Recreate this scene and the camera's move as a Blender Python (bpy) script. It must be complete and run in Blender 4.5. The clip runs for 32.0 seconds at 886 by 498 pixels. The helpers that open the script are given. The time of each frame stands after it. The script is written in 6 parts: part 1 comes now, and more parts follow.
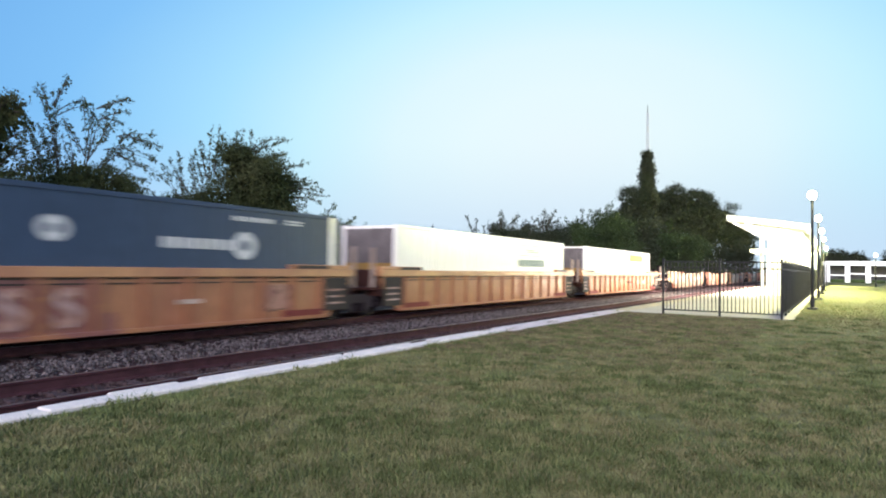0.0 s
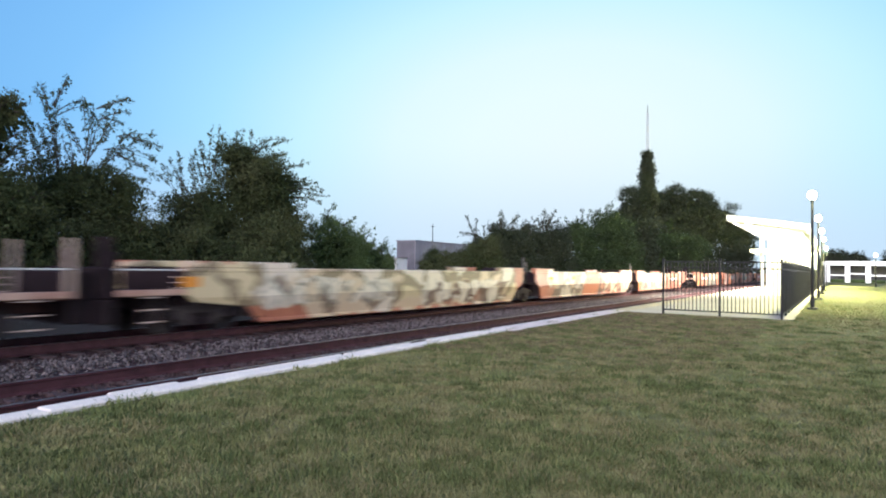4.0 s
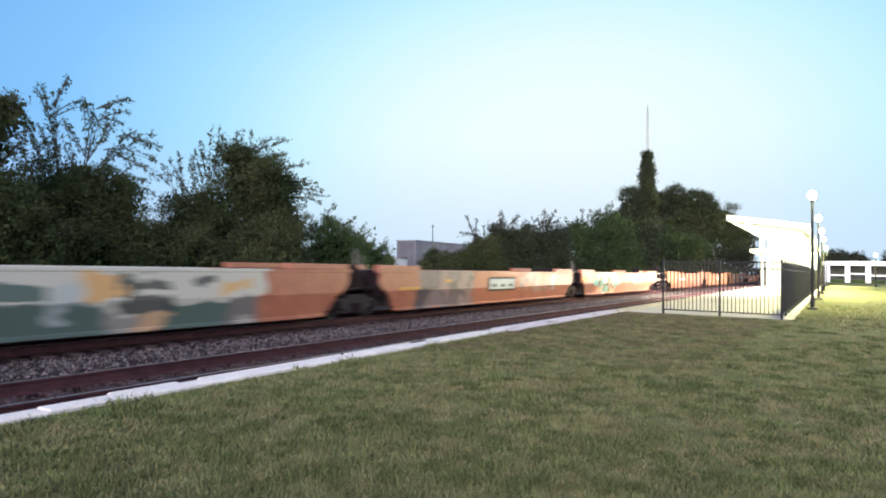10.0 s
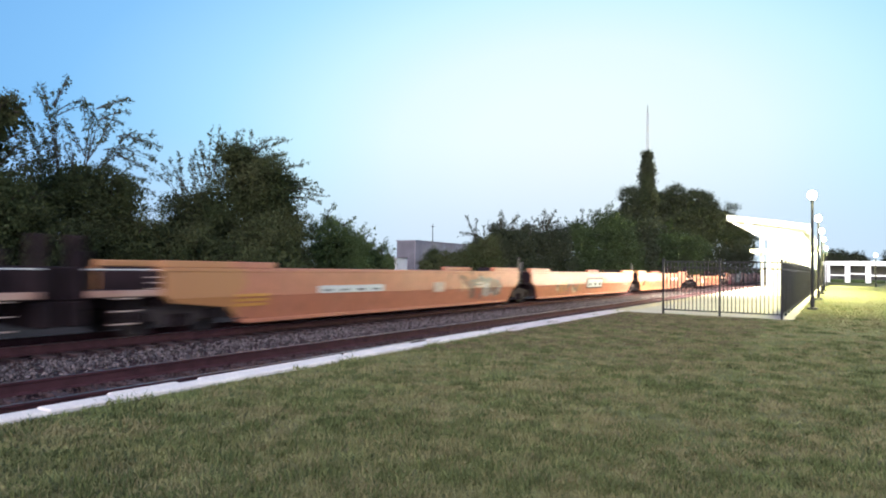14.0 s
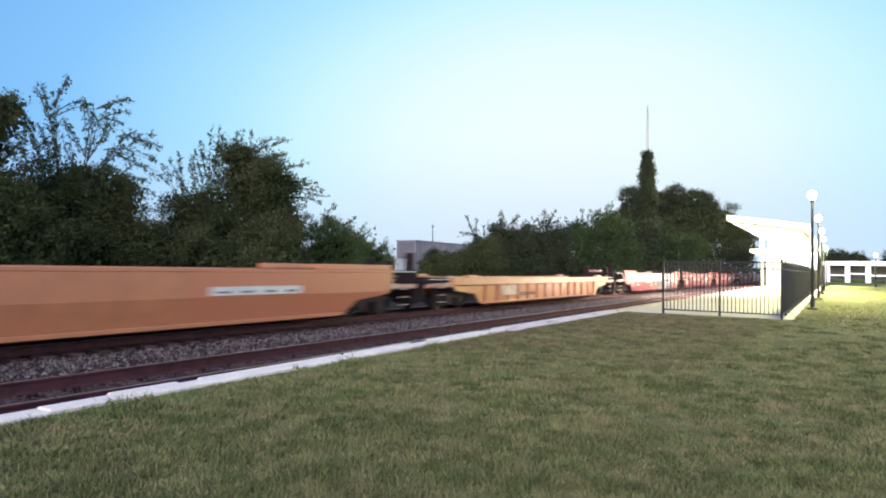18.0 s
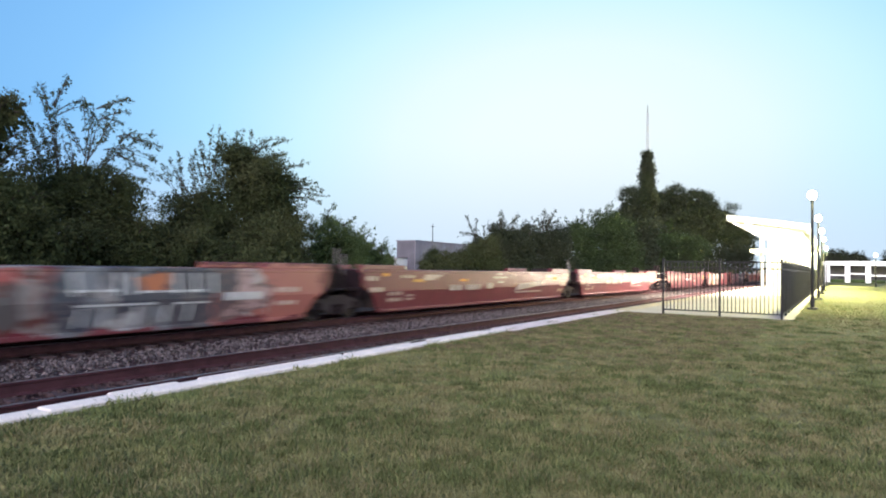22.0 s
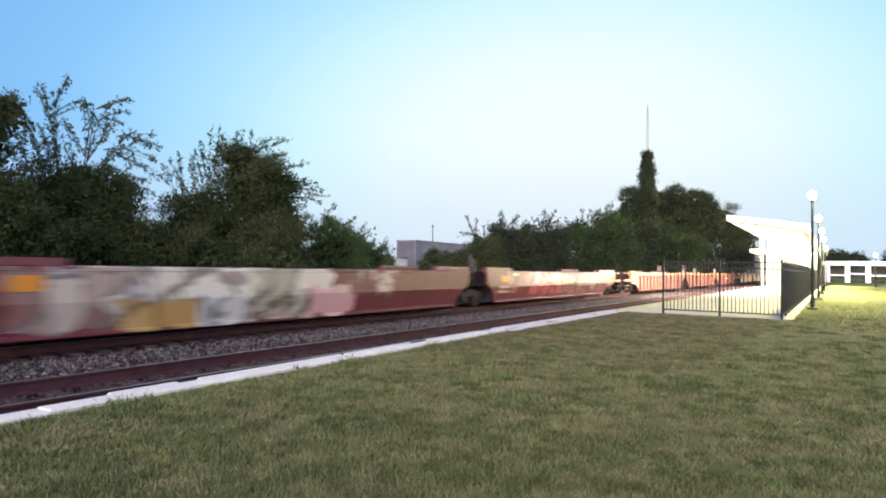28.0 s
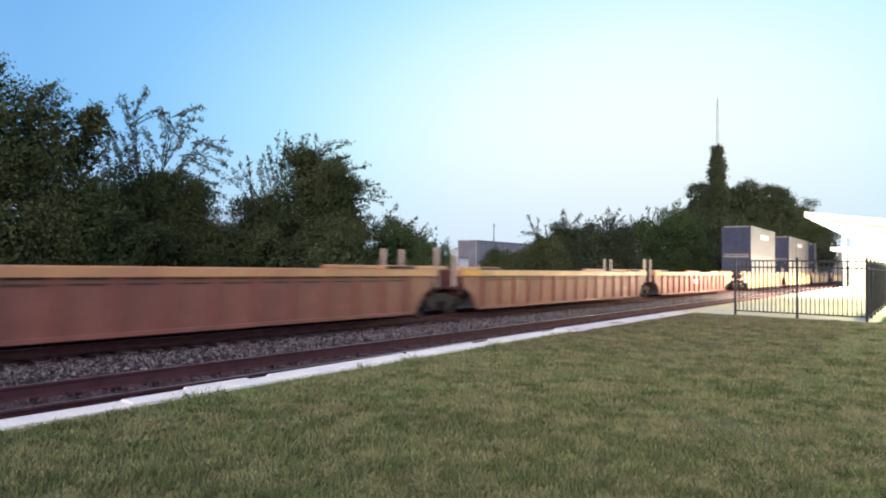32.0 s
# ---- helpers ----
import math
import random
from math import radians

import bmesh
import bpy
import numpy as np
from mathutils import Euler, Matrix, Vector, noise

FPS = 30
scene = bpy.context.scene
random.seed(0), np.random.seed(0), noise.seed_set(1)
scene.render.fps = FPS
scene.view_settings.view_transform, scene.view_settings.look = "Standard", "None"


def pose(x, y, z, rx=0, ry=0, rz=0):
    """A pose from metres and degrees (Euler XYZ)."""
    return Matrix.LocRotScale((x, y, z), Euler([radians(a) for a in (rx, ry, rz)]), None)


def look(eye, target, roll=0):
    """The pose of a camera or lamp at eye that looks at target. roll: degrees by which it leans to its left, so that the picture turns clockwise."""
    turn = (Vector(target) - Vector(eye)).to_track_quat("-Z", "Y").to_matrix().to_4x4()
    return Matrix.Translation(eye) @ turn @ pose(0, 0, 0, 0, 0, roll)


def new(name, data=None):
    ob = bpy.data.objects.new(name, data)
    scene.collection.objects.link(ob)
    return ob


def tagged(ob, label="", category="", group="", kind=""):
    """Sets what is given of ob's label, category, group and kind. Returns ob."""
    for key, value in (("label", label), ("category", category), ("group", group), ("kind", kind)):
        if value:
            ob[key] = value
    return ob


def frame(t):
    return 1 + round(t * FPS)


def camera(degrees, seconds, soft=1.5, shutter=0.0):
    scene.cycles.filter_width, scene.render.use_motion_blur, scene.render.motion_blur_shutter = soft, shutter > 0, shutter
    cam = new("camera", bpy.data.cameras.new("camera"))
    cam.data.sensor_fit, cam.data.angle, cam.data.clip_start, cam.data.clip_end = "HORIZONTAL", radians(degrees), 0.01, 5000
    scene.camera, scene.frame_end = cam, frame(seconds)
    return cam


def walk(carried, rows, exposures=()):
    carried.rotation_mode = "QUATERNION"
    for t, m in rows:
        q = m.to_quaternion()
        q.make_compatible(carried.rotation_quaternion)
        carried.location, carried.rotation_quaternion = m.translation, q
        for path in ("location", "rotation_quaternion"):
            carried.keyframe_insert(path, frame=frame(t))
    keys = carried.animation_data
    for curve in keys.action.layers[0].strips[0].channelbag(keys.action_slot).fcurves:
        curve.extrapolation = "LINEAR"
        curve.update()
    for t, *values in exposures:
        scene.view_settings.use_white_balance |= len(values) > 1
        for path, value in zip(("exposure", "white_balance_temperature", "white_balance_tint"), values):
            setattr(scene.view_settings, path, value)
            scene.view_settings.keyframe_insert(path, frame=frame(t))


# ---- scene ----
# ---- camera ----
EYE = Vector((0.0, 0.0, 1.427))


def aim(yaw, pitch, roll):
    """The camera's pose: yaw degrees to the left of the track's direction, pitch up, roll."""
    y, p = radians(yaw), radians(pitch)
    way = Vector((-math.sin(y) * math.cos(p), math.cos(y) * math.cos(p), math.sin(p)))
    return look(EYE, EYE + way, roll)


cam = camera(71.7, 32.0, 2.0, 1.0)
walk(cam, [
    (0.0, aim(32.49, 1.79, 0.985)),
    (16.0, aim(32.49, 1.79, 0.985)),
    (31.2, aim(32.49, 1.79, 0.985)),
    (31.3, aim(32.50, 1.79, 0.985)),
    (31.4, aim(32.66, 1.78, 0.97)),
    (31.5, aim(33.58, 1.75, 0.93)),
    (31.6, aim(34.27, 1.74, 0.92)),
    (31.7, aim(35.37, 1.73, 0.91)),
    (31.8, aim(36.90, 1.71, 0.90)),
    (31.9, aim(37.94, 1.69, 0.88)),
    (32.0, aim(38.20, 1.69, 0.88)),
], exposures=[(0.0, 0.82, 5530, 15), (2.0, 0.8, 5330, 14), (3.0, 0.83, 5400, 14.5), (7.0, 0.9, 5600, 17), (19.0, 0.9, 5600, 17), (24.0, 0.92, 5700, 18), (31.0, 0.92, 5850, 18), (32.0, 0.94, 5750, 17)])

# ---- world, sun, exposure ----
SUN_AZ, SUN_EL = -168.0, 22.0      # degrees left of the track's direction, above the horizon
world = bpy.data.worlds.new("evening_sky")
world.use_nodes = True
wn = world.node_tree
sky = wn.nodes.new("ShaderNodeTexSky")
sky.sky_type = "NISHITA"
sky.sun_disc = False
sky.sun_elevation = radians(SUN_EL)
sky.sun_rotation = radians(-SUN_AZ)
sky.altitude = 0
sky.air_density, sky.dust_density, sky.ozone_density = 1.0, 0.1, 0.35
wn.nodes["Background"].inputs["Strength"].default_value = 0.115


def sky_node(kind, *ins, **sets):
    """A node of the sky's tree, with its first inputs linked or set."""
    nd = wn.nodes.new(kind)
    for key, value in sets.items():
        if key == "operation":
            nd.operation = value
    for i, v in enumerate(ins):
        if isinstance(v, bpy.types.NodeSocket):
            wn.links.new(v, nd.inputs[i])
        else:
            nd.inputs[i].default_value = v
    return nd


# pale afterglow low over the track's far end, bluer away from it, with a lavender haze at the horizon
GLOW_AZ, GLOW_EL = 21.0, 11.0
AFTERGLOW = ((0, (4.4, 4.65, 4.0)), (9, (4.3, 4.7, 4.0)), (16, (4.0, 4.6, 4.0)), (24, (3.15, 4.35, 4.05)), (32, (2.2, 3.7, 4.1)),
             (44, (1.33, 2.72, 3.85)), (60, (0.92, 2.08, 3.4)), (90, (0.5, 1.4, 2.6)))
HAZE = (3.15, 3.6, 3.75)
wtc = wn.nodes.new("ShaderNodeTexCoord")
wdir = sky_node("ShaderNodeVectorMath", wtc.outputs["Generated"], operation="NORMALIZE").outputs[0]
ga, ge = radians(GLOW_AZ), radians(GLOW_EL)
glow_f = (-math.sin(ga) * math.cos(ge), math.cos(ga) * math.cos(ge), math.sin(ge))
glow_r = (math.cos(ga), math.sin(ga), 0.0)
glow_u = (math.sin(ga) * math.sin(ge), -math.cos(ga) * math.sin(ge), math.cos(ge))
wf, wr, wu = (sky_node("ShaderNodeVectorMath", wdir, v, operation="DOT_PRODUCT").outputs["Value"] for v in (glow_f, glow_r, glow_u))
wang = sky_node("ShaderNodeMath", sky_node("ShaderNodeMath", wf, operation="ARCCOSINE").outputs[0], math.pi / 2, operation="DIVIDE").outputs[0]
wup = sky_node("ShaderNodeMath", wu, sky_node("ShaderNodeMapRange", wu, -0.02, 0.02, 1.0, 1.75).outputs[0], operation="MULTIPLY").outputs[0]
wspan = sky_node("ShaderNodeMath", sky_node("ShaderNodeMath", wr, wr, operation="MULTIPLY").outputs[0], sky_node("ShaderNodeMath", wup, wup, operation="MULTIPLY").outputs[0], operation="ADD").outputs[0]
wspan = sky_node("ShaderNodeMath", wspan, 0.5, operation="POWER").outputs[0]
wramp = sky_node("ShaderNodeValToRGB", wspan)
while len(wramp.color_ramp.elements) < len(AFTERGLOW):
    wramp.color_ramp.elements.new(0.5)
for el, (deg, c) in zip(wramp.color_ramp.elements, AFTERGLOW):
    el.position, el.color = math.sin(radians(deg)), (*c, 1)
wxyz = sky_node("ShaderNodeSeparateXYZ", wdir)
wz = wxyz.outputs["Z"]
whaze = sky_node("ShaderNodeMapRange", wz, 0.0, 0.22, 0.8, 0.0)
whaze.interpolation_type = "SMOOTHSTEP"
whaze = whaze.outputs[0]
wmix = sky_node("ShaderNodeMix")
wmix.data_type = "RGBA"
wn.links.new(whaze, wmix.inputs["Factor"])
wn.links.new(wramp.outputs["Color"], wmix.inputs["A"])
wmix.inputs["B"].default_value = (*HAZE, 1)
wfade = sky_node("ShaderNodeMath", sky_node("ShaderNodeMapRange", wang, 50 / 90, 80 / 90, 0.0, 1.0).outputs[0],
                 sky_node("ShaderNodeMapRange", wxyz.outputs["X"], 0.1, 0.45, 0.0, 1.0).outputs[0], operation="MAXIMUM").outputs[0]
wall = sky_node("ShaderNodeMix")
wall.data_type = "RGBA"
wn.links.new(wfade, wall.inputs["Factor"])
wn.links.new(wmix.outputs["Result"], wall.inputs["A"])
wn.links.new(sky.outputs["Color"], wall.inputs["B"])
wn.links.new(wall.outputs["Result"], wn.nodes["Background"].inputs["Color"])
scene.world = world

sun_data = bpy.data.lights.new("sun", "SUN")
sun_data.energy, sun_data.angle, sun_data.color = 2.3, radians(60), (1.0, 0.8, 0.67)
sun = new("sun", sun_data)
sun.matrix_world = look(Vector((0, 0, 60)), Vector((0, 0, 60)) - Vector((
    -math.sin(radians(SUN_AZ)) * math.cos(radians(SUN_EL)),
    math.cos(radians(SUN_AZ)) * math.cos(radians(SUN_EL)), math.sin(radians(SUN_EL)))))


# ---- materials ----
def material(name, colour, rough=0.7, metal=0.0, vary=0.25, scale=3.0, fine=40.0, bump=0.15, second=None, spread=0.5,
             stretch=(1, 1, 1), rand=0.0, island=False):
    """A surface with two scales of variation, fine relief and, for many pieces, a tone of its own for each piece."""
    m = bpy.data.materials.new(name)
    m.use_nodes = True
    t = m.node_tree
    N, Lk = t.nodes, t.links
    b = N["Principled BSDF"]
    b.inputs["Roughness"].default_value, b.inputs["Metallic"].default_value = rough, metal
    b.inputs["Specular IOR Level"].default_value = 0.1 if rough > 0.9 else 0.2 if rough > 0.7 else 0.28
    tc = N.new("ShaderNodeTexCoord")
    mp = N.new("ShaderNodeMapping")
    mp.inputs["Scale"].default_value = stretch
    Lk.new(tc.outputs["Object"], mp.inputs["Vector"])
    big, small = N.new("ShaderNodeTexNoise"), N.new("ShaderNodeTexNoise")
    big.inputs["Scale"].default_value, small.inputs["Scale"].default_value = scale, fine
    big.inputs["Detail"].default_value, small.inputs["Detail"].default_value = 6, 3
    Lk.new(mp.outputs[0], big.inputs["Vector"])
    Lk.new(mp.outputs[0], small.inputs["Vector"])
    ramp = N.new("ShaderNodeValToRGB")
    dark = tuple(c * (1 - vary) for c in colour)
    ramp.color_ramp.elements[0].position = 0.5 - spread / 4
    ramp.color_ramp.elements[1].position = 0.5 + spread / 4
    ramp.color_ramp.elements[0].color = (*(second or dark), 1)
    ramp.color_ramp.elements[1].color = (*colour, 1)
    Lk.new(big.outputs["Fac"], ramp.inputs["Fac"])
    hsv = N.new("ShaderNodeHueSaturation")
    Lk.new(ramp.outputs["Color"], hsv.inputs["Color"])
    val = N.new("ShaderNodeMapRange")
    val.inputs["From Min"].default_value, val.inputs["From Max"].default_value = 0.25, 0.75
    val.inputs["To Min"].default_value, val.inputs["To Max"].default_value = 1 - vary * 0.7, 1 + vary * 0.7
    Lk.new(small.outputs["Fac"], val.inputs["Value"])
    out = val.outputs[0]
    if rand:
        src = N.new("ShaderNodeNewGeometry").outputs["Random Per Island"] if island else N.new("ShaderNodeObjectInfo").outputs["Random"]
        mr = N.new("ShaderNodeMapRange")
        mr.inputs["To Min"].default_value, mr.inputs["To Max"].default_value = 1 - rand, 1 + rand
        Lk.new(src, mr.inputs["Value"])
        mul = N.new("ShaderNodeMath")
        mul.operation = "MULTIPLY"
        Lk.new(out, mul.inputs[0])
        Lk.new(mr.outputs[0], mul.inputs[1])
        out = mul.outputs[0]
    Lk.new(out, hsv.inputs["Value"])
    Lk.new(hsv.outputs["Color"], b.inputs["Base Color"])
    if bump:
        bp = N.new("ShaderNodeBump")
        bp.inputs["Strength"].default_value, bp.inputs["Distance"].default_value = bump, 0.02
        Lk.new(small.outputs["Fac"], bp.inputs["Height"])
        Lk.new(bp.outputs["Normal"], b.inputs["Normal"])
    return m


def glow(name, colour, strength):
    m = bpy.data.materials.new(name)
    m.use_nodes = True
    b = m.node_tree.nodes["Principled BSDF"]
    b.inputs["Base Color"].default_value = (*colour, 1)
    b.inputs["Emission Color"].default_value = (*colour, 1)
    b.inputs["Emission Strength"].default_value = strength
    return m


def painted(name, base, marks=(), worn=None, seed=0.0, coat=0.8, vary=0.32):
    """Car-side paint with rust streaks, and patches, spray-painted or standing in for light: (y0, y1, z0, z1, colours,
    cell size).
    """
    m = material(name, base, 0.58, 0.0, vary, 0.8, 10.0, 0.06, worn, 0.8, (1, 1, 0.3))
    t = m.node_tree
    N, Lk = t.nodes, t.links
    b = N["Principled BSDF"]
    b.inputs["Roughness"].default_value, b.inputs["Specular IOR Level"].default_value = 0.45, 0.3
    b.inputs["Coat Weight"].default_value, b.inputs["Coat Roughness"].default_value = coat, 0.22
    col = b.inputs["Base Color"].links[0].from_socket
    if not marks:
        return m
    tc = next(n for n in N if n.type == "TEX_COORD")
    nz = N.new("ShaderNodeTexNoise")
    nz.inputs["Scale"].default_value, nz.inputs["Detail"].default_value = 1.6, 3
    Lk.new(tc.outputs["Object"], nz.inputs["Vector"])
    off = N.new("ShaderNodeVectorMath")
    off.operation = "MULTIPLY_ADD"
    off.inputs[1].default_value = (0, 1.3, 0.7)
    Lk.new(nz.outputs["Color"], off.inputs[0])
    sub = N.new("ShaderNodeVectorMath")
    sub.operation = "SUBTRACT"
    sub.inputs[1].default_value = (-seed, 0.65, 0.35)
    Lk.new(tc.outputs["Object"], sub.inputs[0])
    Lk.new(sub.outputs[0], off.inputs[2])
    sep = N.new("ShaderNodeSeparateXYZ")
    Lk.new(off.outputs[0], sep.inputs[0])

    def mth(op, a, c):
        n = N.new("ShaderNodeMath")
        n.operation = op
        for i, s in enumerate((a, c)):
            if s is None:
                continue
            if isinstance(s, (int, float)):
                n.inputs[i].default_value = s
            else:
                Lk.new(s, n.inputs[i])
        return n.outputs[0]

    for y0, y1, z0, z1, cols, cell in marks:
        dy = mth("DIVIDE", mth("ABSOLUTE", mth("SUBTRACT", sep.outputs[1], (y0 + y1) / 2), None), (y1 - y0) / 2)
        dz = mth("DIVIDE", mth("ABSOLUTE", mth("SUBTRACT", sep.outputs[2], (z0 + z1) / 2), None), (z1 - z0) / 2)
        mask = mth("LESS_THAN", mth("MAXIMUM", dy, dz), 1.0)
        if len(cols) == 1:
            src = None
        else:
            tall = N.new("ShaderNodeMapping")                # letters stand tall and lean a little
            tall.inputs["Scale"].default_value = (0.01, 1.25, 0.75)
            tall.inputs["Rotation"].default_value = (0.35, 0, 0)
            Lk.new(off.outputs[0], tall.inputs["Vector"])
            vo, ed = N.new("ShaderNodeTexVoronoi"), N.new("ShaderNodeTexVoronoi")
            ed.feature = "DISTANCE_TO_EDGE"
            for v in (vo, ed):
                v.inputs["Scale"].default_value = 0.8 / cell
                Lk.new(tall.outputs[0], v.inputs["Vector"])
            sc = N.new("ShaderNodeSeparateColor")
            Lk.new(vo.outputs["Color"], sc.inputs[0])
            rp = N.new("ShaderNodeValToRGB")
            rp.color_ramp.interpolation = "CONSTANT"
            el = rp.color_ramp.elements
            while len(el) < len(cols):
                el.new(0.5)
            for i, c in enumerate(cols):
                el[i].position = i / len(cols)
                el[i].color = (*c, 1)
            Lk.new(sc.outputs[0], rp.inputs["Fac"])
            line = N.new("ShaderNodeMix")                    # dark outlines between the fills
            line.data_type = "RGBA"
            line.inputs["A"].default_value = (*[c * 0.35 for c in cols[-1]], 1)
            Lk.new(mth("GREATER_THAN", ed.outputs["Distance"], 0.055), line.inputs["Factor"])
            Lk.new(rp.outputs["Color"], line.inputs["B"])
            src = line.outputs["Result"]
        mix = N.new("ShaderNodeMix")
        mix.data_type = "RGBA"
        Lk.new(mth("MULTIPLY", mask, 0.88), mix.inputs["Factor"])
        Lk.new(col, mix.inputs["A"])
        if src:
            Lk.new(src, mix.inputs["B"])
        else:
            mix.inputs["B"].default_value = (*cols[0], 1)
        col = mix.outputs["Result"]
    Lk.new(col, b.inputs["Base Color"])
    return m


